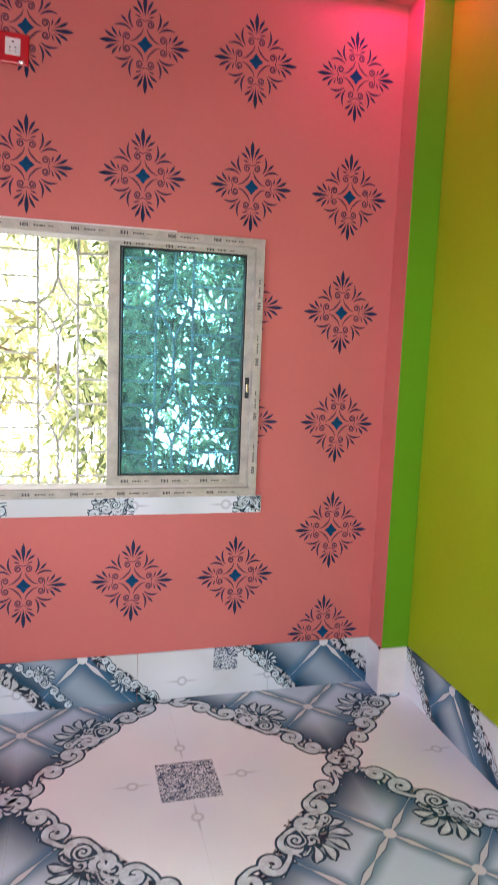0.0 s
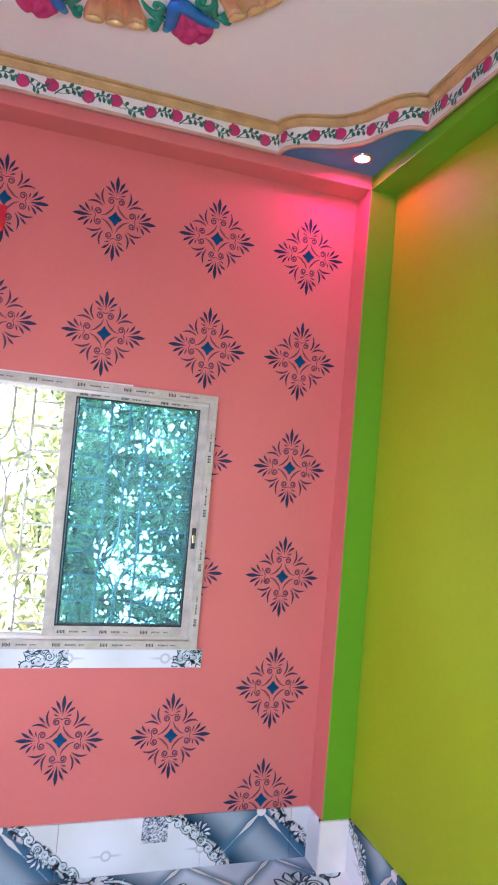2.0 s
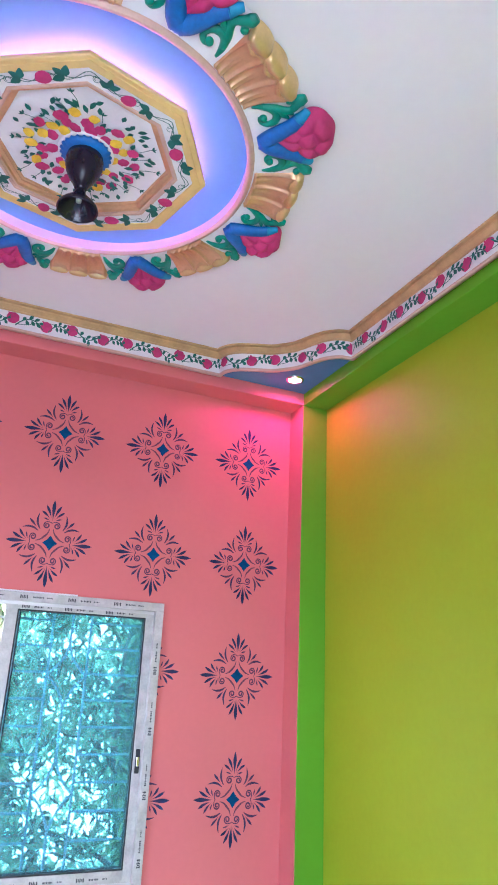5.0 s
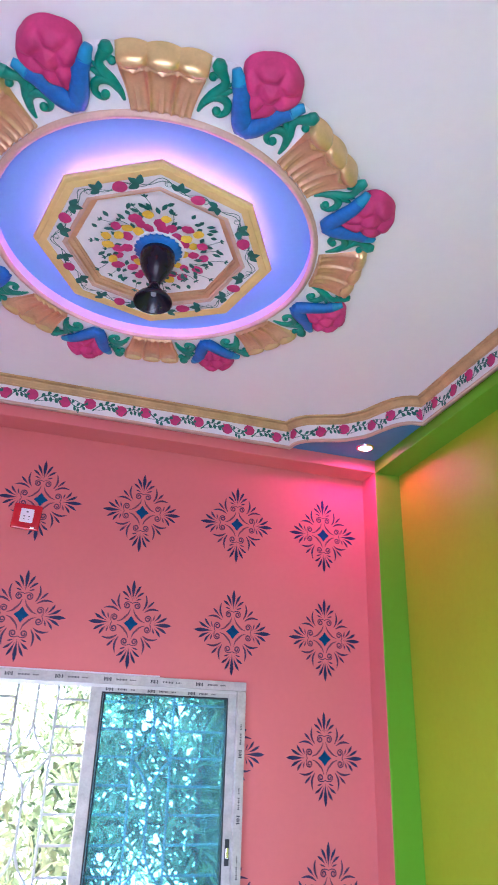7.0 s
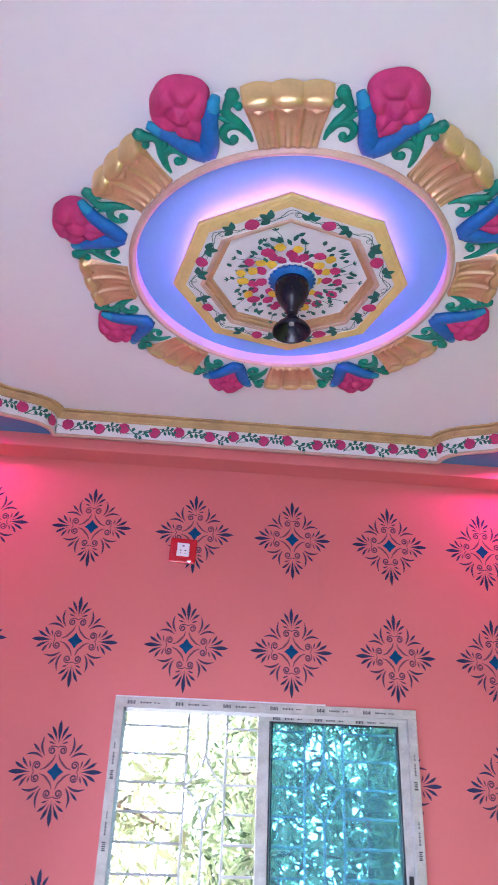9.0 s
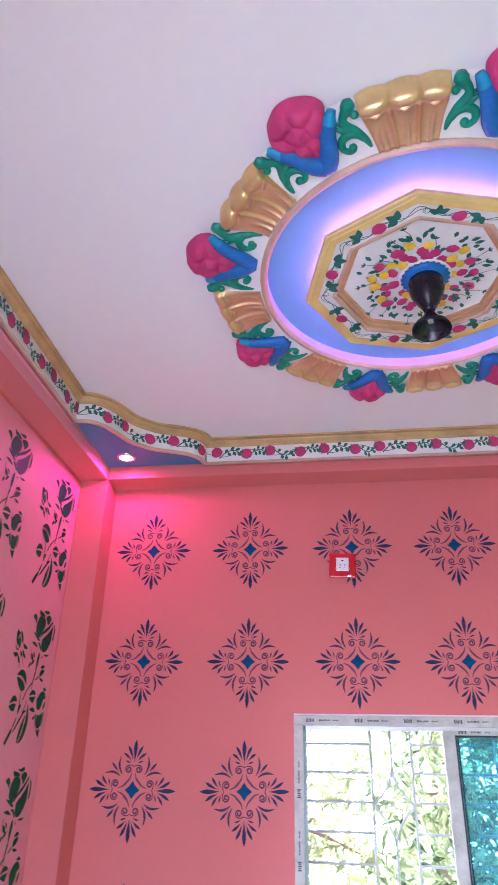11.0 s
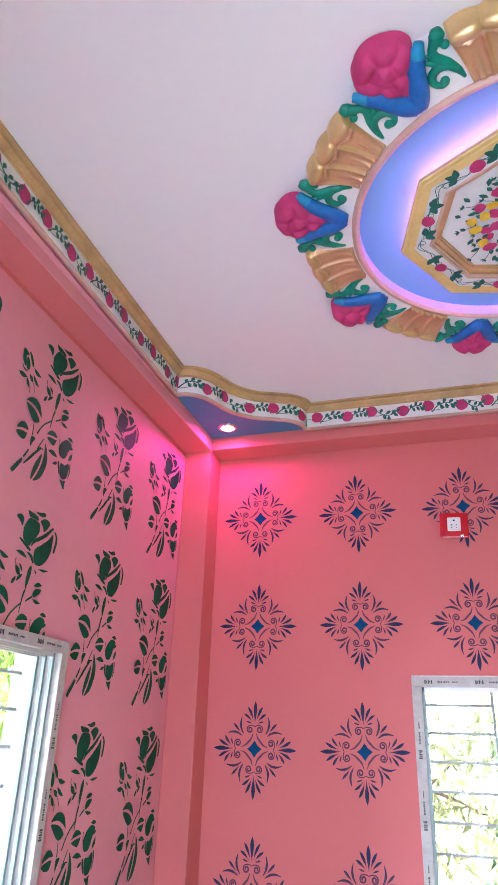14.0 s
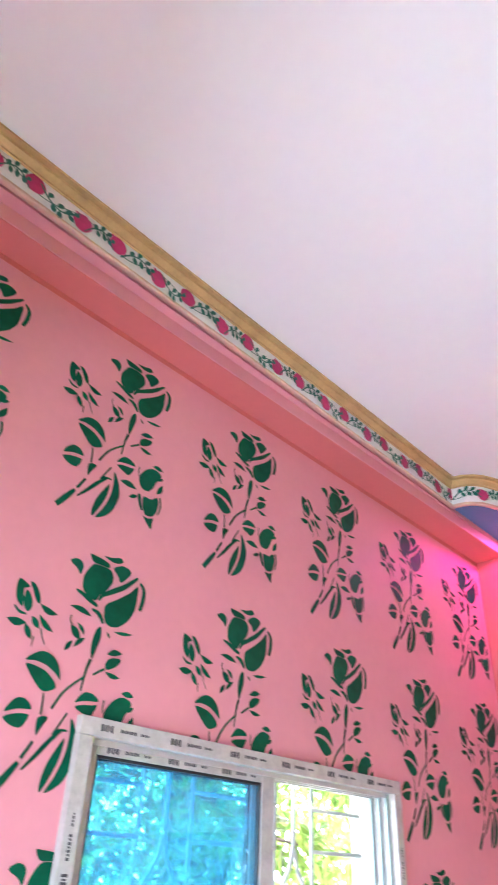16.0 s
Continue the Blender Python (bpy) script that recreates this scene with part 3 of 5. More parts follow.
for p, q in zip(LINE, LINE[1:]):
    LENGTHS.append(LENGTHS[-1] + (q - p).length)


def along(s):
    """Place and direction at a length along the cornice."""
    for i in range(len(LINE) - 1):
        if LENGTHS[i + 1] >= s or i == len(LINE) - 2:
            t = (s - LENGTHS[i]) / (LENGTHS[i + 1] - LENGTHS[i])
            return LINE[i].lerp(LINE[i + 1], t), (LINE[i + 1] - LINE[i]).normalized()


def on_band(s, z, lift=0.002):
    p, d = along(s)
    n = Vector((d.y, -d.x, 0))
    m = frame_of(p + n * lift + Vector((0, 0, z)), d, (0, 0, 1))
    return m


rng = random.Random(4)
flowers = []
for k in range(3):
    bm = bmesh.new()
    disc(bm, 0, 0, 0.026, 0, 16, 0.06, rng)
    leaf(bm, (0, 0.018), (-0.008, 0.032), 0.009)
    flowers.append(mesh_of("flower", bm, MAGENTA))
sprigs = []
for k in range(3):
    bm = bmesh.new()
    sg = 1 if k != 1 else -1
    ribbon(bm, [(-0.036, -0.016 * sg), (-0.018, 0.004 * sg), (0.004, 0.012 * sg), (0.024, 0.002 * sg), (0.036, -0.014 * sg)], 0.0034, 0.0024)
    for x, y, a, l in ((-0.02, 0.003, 70, 0.016), (-0.012, 0.008, -60, 0.019), (-0.004, 0.01, 60, 0.018), (0.003, 0.011, -75, 0.021), (0.010, 0.009, 45, 0.018), (0.016, 0.005, -50, 0.018), (0.024, 0.0, 35, 0.014)):
        an = radians(a + rng.uniform(-12, 12))
        leaf(bm, (x, y * sg), (x + l * math.cos(an), y * sg + l * math.sin(an)), 0.0100, full=0.6)
    sprigs.append(mesh_of("sprig", bm, VINE))
bm, prev, n = bmesh.new(), None, int(LENGTHS[-1] / 0.012)
for i in range(n + 1):
    s = 0.01 + (LENGTHS[-1] - 0.02) * i / n
    m = on_band(s, 3.126 + 0.017 * math.sin(2 * math.pi * s / 0.247), 0.0018)
    pair = [bm.verts.new(m @ Vector((0, d, 0))) for d in (0.0014, -0.0014)]
    if prev:
        bm.faces.new((prev[0], pair[0], pair[1], prev[1]))
    prev = pair
part("vine", bm, VINE, cornice, "thin dark green running vine")
s, k = 0.05, 0
while s < LENGTHS[-1] - 0.03:
    shared("flower", flowers[k % 3], cornice, on_band(s, 3.127 + (0.006 if k % 2 else -0.005)) @ pose(0, 0, 0, 0, 0, 40 * rng.random()) @ Matrix.Scale(1.08 if s < 2.85 else 1.0, 4))
    gap = 0.139 if k % 2 else 0.108
    shared("sprig", sprigs[k % 3], cornice, on_band(s + gap / 2, 3.124, 0.0025) @ Matrix.Diagonal((gap / 0.088, 1.45, 1, 1)))
    s += gap
    k += 1


def corner_lamp(x, y):
    lamp = empty("recessed_spotlight", pose(x, y, 3.092, 180), "small round recessed spotlight with pink light, switched on", "spotlight", "corner spotlights")
    bm = bmesh.new()
    lathe(bm, [(0.031, -0.002), (0.031, 0.006), (0.037, 0.008), (0.043, 0.004), (0.044, -0.001)], 32)
    part("trim_ring", bm, CHROME, lamp, "chrome trim ring", True)
    bm = bmesh.new()
    lathe(bm, [(0.0311, 0.004), (0.024, 0.0075), (0.012, 0.009), (0.0005, 0.0095)], 32)
    part("lens", bm, LAMP, lamp, "glowing lens", True)
    light = new("spot_glow", bpy.data.lights.new("spot_glow", "SPOT"))
    light.data.energy, light.data.color, light.data.shadow_soft_size = SPOT_POWER, (1.0, 0.03, 0.41), 0.08
    light.data.spot_size, light.data.spot_blend = radians(178), 0.2
    light.matrix_world = pose(x, y, 3.060)


corner_lamp(1.250, 2.680)
corner_lamp(-1.190, 2.712)

# ---------------------------------------------------------------- ceiling medallion
MED = pose(0.052, 1.712, Z_CEIL, 180)
medallion = empty("ceiling_medallion", MED, "round plaster ceiling medallion with painted flowers and gold shells", "ceiling medallion")
R_IN = 0.477


def turned(deg):
    return pose(0, 0, 0, 0, 0, deg)


bm = bmesh.new()
flat(bm, [((R_IN + 0.004) * math.cos(2 * math.pi * i / 72), (R_IN + 0.004) * math.sin(2 * math.pi * i / 72)) for i in range(72)], 0.003)
part("dome", bm, SKY_BLUE, medallion, "sky blue painted recess")
bm = bmesh.new()
lathe(bm, [(R_IN, 0.0), (R_IN, 0.038)], 96)
part("rim", bm, LED_TINT, medallion, "inner rim, violet LED glow tinted into its colour", True)
bm = bmesh.new()
lathe(bm, [(R_IN - 0.001, 0.0375), (R_IN + 0.001, 0.042), (R_IN + 0.004, 0.0425), (R_IN + 0.005, 0.046), (R_IN + 0.012, 0.047), (R_IN + 0.015, 0.045), (R_IN + 0.017, 0.042), (R_IN + 0.021, 0.041), (R_IN + 0.022, 0.034)], 96)
part("ring_moulding", bm, PALE_GOLD, medallion, "copper gold ring moulding", True)
bm = bmesh.new()
lathe(bm, [(R_IN + 0.018, 0.035), (0.545, 0.033), (0.61, 0.028), (0.640, 0.022), (0.648, 0.010), (0.649, 0.0)], 96)
part("base_ring", bm, PLASTER, medallion, "white plaster base ring", True)


def shell_mesh():
    """A three-fluted shell under rounded cushions with scalloped lips, lying along +x."""
    bm = bmesh.new()
    nu, nv = 48, 36
    R0, LEN, CUT = 0.502, 0.148, 0.79
    grid = []
    for j in range(nv + 1):
        v = j / nv
        row = []
        for i in range(nu + 1):
            u = -1 + 2 * i / nu
            r = R0 + LEN * v
            half = 0.146 + 0.026 * v
            cell = (u + 1) * 1.5 % 1
            lobe = 1 - (2 * cell - 1) ** 2
            lip = CUT - 0.10 * lobe ** 1.5
            z = 0.044 - 0.008 * math.sin(math.pi * min(1, v / CUT)) + 0.006 * v
            if v < lip:
                z += 0.009 * math.exp(-(min(cell, 1 - cell) / 0.07) ** 2)
                fade = max(0.0, 1 - v / 0.55)
                for mid in (0.42, 0.58):
                    z += 0.009 * fade * math.exp(-((cell - mid) / 0.05) ** 2)
                z += 0.003 * math.exp(-((v - 0.05) / 0.03) ** 2)
            else:
                w = (v - lip) / (1 - lip)
                z += 0.011 * math.exp(-(w / 0.13) ** 2) * lobe
                z += 0.015 * math.sin(math.pi * min(1, max(0, w - 0.20) * 1.22)) ** 0.7 * lobe ** 0.45 - 0.020 * w ** 3
                r += 0.007 * w * lobe
            if i in (0, nu) or j in (0, nv):
                z = 0.004 if j == nv or i in (0, nu) else 0.03
            a = u * half
            row.append(bm.verts.new((r * math.cos(a), r * math.sin(a), z)))
        grid.append(row)
    for r, s in zip(grid, grid[1:]):
        for i in range(nu):
            bm.faces.new((r[i], r[i + 1], s[i + 1], s[i]))

    def which(f):
        c = f.calc_center_median()
        v = (c.xy.length - R0) / LEN
        q = (math.atan2(c.y, c.x) / (0.146 + 0.026 * v) + 1) * 1.5
        if v <= CUT - 0.10 * (1 - (2 * (q % 1) - 1) ** 2) ** 1.5 + 0.06:
            return -1
        return min(2, max(0, int(q)))
    pieces = []
    for k in range(-1, 3):
        m = bm.copy()
        bmesh.ops.delete(m, geom=[f for f in m.faces if which(f) != k], context="FACES")
        pieces.append(mesh_of("shell" if k < 0 else "knob", m, COPPER if k < 0 else KNOB_GOLD, True))
    bm.free()
    return pieces


def bud_mesh():
    """A lumpy mass of petals, pear-shaped, with its point at the inner end, along +x."""
    bm = bmesh.new()
    lobes = [(0.655, 0.004), (0.640, 0.048), (0.645, -0.046), (0.700, 0.026), (0.698, -0.030), (0.608, 0.022), (0.604, -0.018)]
    na, nr = 64, 16

    def height(x, y, rho):
        near = sorted(((x - p) ** 2 + (y - q) ** 2) ** 0.5 for p, q in lobes)
        crease = min(1.0, (near[1] - near[0]) / 0.046)
        return 0.026 + 0.035 * (1 - rho ** 2.6) ** 0.55 + (0.017 * math.sin(crease * math.pi / 2) - 0.006) * (1 - rho ** 6)
    rings = []
    for j in range(nr + 1):
        rho = j / nr
        row = []
        for i in range(na):
            t = 2 * math.pi * i / na
            c, sn = math.cos(t), math.sin(t)
            rx = 0.064 if c > 0 else 0.108
            taper = 1.0 if c > 0 else (1 - 0.78 * abs(c) ** 1.3)
            scallop = 1 + 0.05 * abs(math.cos(2.5 * t)) * (c > -0.2)
            x, y = 0.660 + rho * rx * c * scallop, rho * 0.074 * sn * taper * scallop
            z = 0.004 if j == nr else height(x, y, rho)
            row.append(bm.verts.new((x, y, z)))
        rings.append(row)
    for r, q in zip(rings, rings[1:]):
        for i in range(na):
            bm.faces.new((r[i], r[(i + 1) % na], q[(i + 1) % na], q[i]))
    bmesh.ops.remove_doubles(bm, verts=rings[0], dist=1e-5)
    return mesh_of("bud", bm, MAGENTA, True)


def calyx_mesh():
    """The blue V that holds a bud, and its two paler tips."""
    bm, tips = bmesh.new(), []
    for s in (1, -1):
        pts = smooth_line([(0.530, 0.0, 0.040), (0.550, 0.019 * s, 0.044), (0.580, 0.036 * s, 0.044), (0.610, 0.052 * s, 0.042), (0.634, 0.072 * s, 0.040)], False, 5)
        tube(bm, pts, 0.027, 0.020, 12, 0.66)
        tip = bmesh.new()
        tube(tip, smooth_line([(0.630, 0.070 * s, 0.040), (0.643, 0.081 * s, 0.038), (0.656, 0.094 * s, 0.034)], False, 4), 0.0195, 0.011, 12, 0.75)
        tips.append(mesh_of("calyx_tip", tip, CYAN, True))
    res = bmesh.ops.create_icosphere(bm, subdivisions=2, radius=0.026)
    for v in res["verts"]:
        v.co = Vector((0.536 + v.co.x, v.co.y * 1.1, 0.042 + v.co.z * 0.7))
    return mesh_of("calyx", bm, COBALT, True), tips


def scroll_mesh(s):
    """A green acanthus scroll beside a shell, in the shell's own place: a blunt head, an S-shaped stem and a curled branch."""
    bm = bmesh.new()

    def stroke(pts, radii, z=0.033, squash=0.7):
        q = smooth_line([(x, y * s) for x, y in pts], False, 5)
        rings, seg = [], 10
        for i, p in enumerate(q):
            d = (q[min(i + 1, len(q) - 1)] - q[max(i - 1, 0)]).normalized()
            side = Vector((-d.y, d.x, 0))
            f = i / (len(q) - 1) * (len(radii) - 1)
            k = min(int(f), len(radii) - 2)
            r = radii[k] + (radii[k + 1] - radii[k]) * (f - k)
            rings.append([bm.verts.new(p + Vector((0, 0, z)) + side * r * math.cos(2 * math.pi * n / seg) + Vector((0, 0, r * squash * math.sin(2 * math.pi * n / seg)))) for n in range(seg)])
        for a, b in zip(rings, rings[1:]):
            for n in range(seg):
                bm.faces.new((a[n], a[(n + 1) % seg], b[(n + 1) % seg], b[n]))
        bm.faces.new(rings[0][::-1])
        bm.faces.new(rings[-1])

    def ball(x, y, r, z=0.034):
        res = bmesh.ops.create_icosphere(bm, subdivisions=2, radius=r)
        for v in res["verts"]:
            v.co = Vector((x + v.co.x, y * s + v.co.y, z + v.co.z * 0.9))
    stroke([(0.655, 0.127), (0.640, 0.127), (0.626, 0.133), (0.608, 0.143), (0.590, 0.140), (0.566, 0.118), (0.540, 0.098), (0.515, 0.087)], (0.011, 0.0180, 0.014, 0.010, 0.012, 0.013, 0.009, 0.004))
    stroke([(0.632, 0.128), (0.620, 0.122), (0.612, 0.113)], (0.012, 0.010, 0.008))
    ball(0.613, 0.114, 0.0105)
    stroke([(0.572, 0.128), (0.578, 0.146), (0.586, 0.168)], (0.010, 0.011, 0.002))
    stroke([(0.582, 0.136), (0.596, 0.152), (0.603, 0.160)], (0.007, 0.006, 0.002))
    stroke([(0.543, 0.100), (0.560, 0.116), (0.563, 0.138), (0.549, 0.155), (0.527, 0.155), (0.515, 0.139), (0.521, 0.127)], (0.009, 0.011, 0.012, 0.011, 0.009, 0.008, 0.008), 0.035)
    ball(0.526, 0.131, 0.0115, 0.037)
    return mesh_of("scroll", bm, SEA_GREEN, True)


(shell, *knobs), bud, (calyx, calyx_tips), scroll_a, scroll_b = shell_mesh(), bud_mesh(), calyx_mesh(), scroll_mesh(1), scroll_mesh(-1)
for k in range(8):
    fluted = shared("shell", shell, medallion, turned(-36 + 45 * k), "copper gold fluted shell")
    for me in knobs:
        shared("knob", me, fluted, Matrix(), "yellow gold knob")
    for me in (scroll_a, scroll_b):
        shared("scroll", me, medallion, turned(-36 + 45 * k), "sea green acanthus scroll")
    for nm, me in (("bud", bud), ("calyx", calyx), ("calyx_tip", calyx_tips[0]), ("calyx_tip", calyx_tips[1])):
        shared(nm, me, medallion, turned(-13.5 + 45 * k))

# hanging octagon with the light strip on its back
OCT = radians(-37.3)


def octagon(profile):
    bm = bmesh.new()
    lathe(bm, [(r * 0.986, z) for r, z in profile], 8, OCT)
    return bm


Z_OCT = 0.055
panel = part("octagon_panel", octagon([(0.0005, Z_OCT - 0.026), (0.252, Z_OCT - 0.026), (0.279, Z_OCT - 0.001), (0.280, Z_OCT), (0.331, Z_OCT), (0.331, Z_OCT - 0.014), (0.30, Z_OCT - 0.016), (0.30, 0.004)]), PLASTER, medallion, "white octagonal panel")
part("ochre_border", octagon([(0.329, Z_OCT), (0.330, Z_OCT + 0.003), (0.352, Z_OCT + 0.003), (0.354, Z_OCT + 0.001), (0.366, Z_OCT + 0.001), (0.370, Z_OCT - 0.002), (0.370, Z_OCT - 0.012), (0.329, Z_OCT - 0.013)]), OCHRE, panel, "ochre yellow border")
part("gold_frame", octagon([(0.246, Z_OCT - 0.026), (0.247, Z_OCT - 0.020), (0.252, Z_OCT - 0.0195), (0.253, Z_OCT - 0.014), (0.266, Z_OCT - 0.0125), (0.268, Z_OCT - 0.004)]), COPPER, panel, "stepped copper gold frame")
part("gold_fillet", octagon([(0.268, Z_OCT - 0.004), (0.273, Z_OCT - 0.003), (0.274, Z_OCT + 0.003), (0.282, Z_OCT + 0.003), (0.284, Z_OCT)]), PALE_GOLD, panel, "pale gold outer fillet")
part("light_strip", octagon([(0.3205, 0.026), (0.330, 0.026), (0.330, 0.0425), (0.3205, 0.0425)]), LED, medallion, "violet light strip")
part("strip_carrier", octagon([(0.300, 0.030), (0.3203, 0.030), (0.3203, 0.038), (0.300, 0.038)]), PLASTER, medallion, "white strip carrier")


def oct_r(a, r):
    """The distance from the middle to an octagon's side of circumradius r in the direction a."""
    x = (a - OCT) % (math.pi / 4) - math.pi / 8
    return r * math.cos(math.pi / 8) / math.cos(x)


# ivy on the panel's border
rng = random.Random(11)
bm = bmesh.new()
for k in range(3):
    pts = []
    for i in range(161):
        a = 2 * math.pi * i / 160
        r = oct_r(a, 0.3045) + (0.012 - 0.001 * k) * math.sin(16 * a + 2.1 * k) * (1 if k < 2 else -0.8)
        pts.append((r * math.cos(a), r * math.sin(a)))
    if k != 1:
        ribbon(bm, pts, 0.0022, raw=True, z=0.0006 * k)
for k in range(16):
    a = OCT + 2 * math.pi * (k + 0.5) / 16 + 0.12
    r = oct_r(a, 0.305)
    ribbon(bm, spiral(r * math.cos(a), r * math.sin(a), 0.011, 0.005, a, 1.4), 0.0016, z=0.0008)
part("vine", bm, VINE, panel, "thin painted vine", m=pose(0, 0, Z_OCT + 0.002))
bm = bmesh.new()
for k in range(3):
    an = radians(-65 + 65 * k)
    blot(bm, [(0, 0), (0.012 * math.cos(an - 0.7), 0.012 * math.sin(an - 0.7)), (0.024 * math.cos(an), 0.024 * math.sin(an)), (0.012 * math.cos(an + 0.7), 0.012 * math.sin(an + 0.7))], 0.0003 * k)
ivy = mesh_of("ivy_leaf", bm, VINE)
bm = bmesh.new()
blot(bm, [(0.017, 0), (0.006, 0.013), (-0.010, 0.012), (-0.016, 0), (-0.009, -0.012), (0.007, -0.012)])
berry = mesh_of("ivy_flower", bm, MAGENTA)
for k in range(8):
    for f, me, nm in ((0.25, ivy, "ivy_leaf"), (0.5, berry, "ivy_flower"), (0.76, ivy, "ivy_leaf")):
        a = OCT + (k + f) * math.pi / 4
        r = oct_r(a, 0.3055) + rng.uniform(-0.006, 0.006)
        shared(nm, me, panel, pose(r * math.cos(a), r * math.sin(a), Z_OCT + 0.0045, 0, 0, rng.uniform(0, 360)) @ Matrix.Scale(rng.uniform(1.25, 1.5), 4))

# painted bouquet round the hub
greens, pinks, yellows = bmesh.new(), [], []
for k in range(84):
    a, r = 2 * math.pi * k / 84 + rng.uniform(-0.05, 0.05), rng.uniform(0.10, 0.192)
    d = rng.uniform(-0.9, 0.9)
    p = Vector((r * math.cos(a), r * math.sin(a)))
    l = rng.uniform(0.018, 0.032)
    leaf(greens, p, p + l * Vector((math.cos(a + d), math.sin(a + d))), 0.014, z=0.0001 * k)
    if k % 3 == 0:
        q = Vector(((r + 0.05) * math.cos(a + 0.08), (r + 0.05) * math.sin(a + 0.08)))
        if q.length < 0.222:
            ribbon(greens, [tuple(p), tuple((p + q) / 2 + Vector((0.004, 0.003))), tuple(q)], 0.002, z=0.0001 * k)
            for j in (-0.8, 0.1, 0.9):
                leaf(greens, q, q + 0.014 * Vector((math.cos(a + j), math.sin(a + j))), 0.006, z=0.0001 * k)
part("bouquet_leaves", greens, VINE, panel, "painted green leaves", m=pose(0, 0, Z_OCT - 0.0245))
blooms = []
for k in range(2):
    bm = bmesh.new()
    disc(bm, 0, 0, 0.0185, 0, 14, 0.10, rng)
    blooms.append(mesh_of("bloom", bm, (MAGENTA, YELLOW)[k]))
n = 0
for ringr, count in ((0.090, 13), (0.118, 15), (0.148, 17)):
    for k in range(count):
        a = 2 * math.pi * (k + rng.uniform(-0.3, 0.3)) / count
        r = ringr + rng.uniform(-0.008, 0.008)
        me = blooms[int(rng.random() < 0.48)]
        shared("bloom", me, panel, pose(r * math.cos(a), r * math.sin(a), Z_OCT - 0.020 + 0.00008 * n, 0, 0, rng.uniform(0, 360)) @ Matrix.Diagonal((rng.uniform(0.8, 1.15), rng.uniform(0.75, 1.0), 1, 1)))
        n += 1

# fan rod with its two cups; no fan hangs from it
rod = empty("fan_downrod", pose(0.060, 1.710, Z_CEIL - Z_OCT + 0.026, 180), "black plastic fan rod covers hanging from medallion, no fan", "fan rod")
bm = bmesh.new()
rings = lathe(bm, [(0.0005, 0.004), (0.062, 0.004), (0.071, 0.008), (0.071, 0.015), (0.062, 0.021), (0.048, 0.023)], 72)
for ring in rings[2:5]:
    for k, v in enumerate(ring):
        v.co.xy *= 1.0 + 0.05 * math.cos(k * math.pi / 1.5)
part("rosette", bm, COBALT, rod, "blue plaster rosette", True)
bm = bmesh.new()
lathe(bm, [(0.080, 0.001), (0.0803, 0.006), (0.077, 0.008), (0.071, 0.007)], 40)
part("rosette_edge", bm, PLASTER, rod, "white rosette edge", True)
bm = bmesh.new()
lathe(bm, [(0.050, 0.018), (0.054, 0.036), (0.053, 0.056), (0.047, 0.078), (0.035, 0.101), (0.024, 0.118), (0.018, 0.131), (0.016, 0.139), (0.0005, 0.139)], 40)
part("upper_cup", bm, BLACK, rod, "black upper canopy cup", True)
bm = bmesh.new()
lathe(bm, [(0.0145, 0.133), (0.0155, 0.144), (0.020, 0.155), (0.032, 0.170), (0.047, 0.184), (0.056, 0.196), (0.058, 0.204), (0.056, 0.208), (0.053, 0.204), (0.045, 0.188), (0.026, 0.172), (0.010, 0.162), (0.0005, 0.161)], 40)
part("lower_cup", bm, BLACK, rod, "black flared lower cup, hollow", True)
bm = bmesh.new()
lathe(bm, [(0.008, 0.12), (0.008, 0.178), (0.0005, 0.178)], 16)
part("pin", bm, IRON, rod, "steel rod end", True)

# ---------------------------------------------------------------- stencils


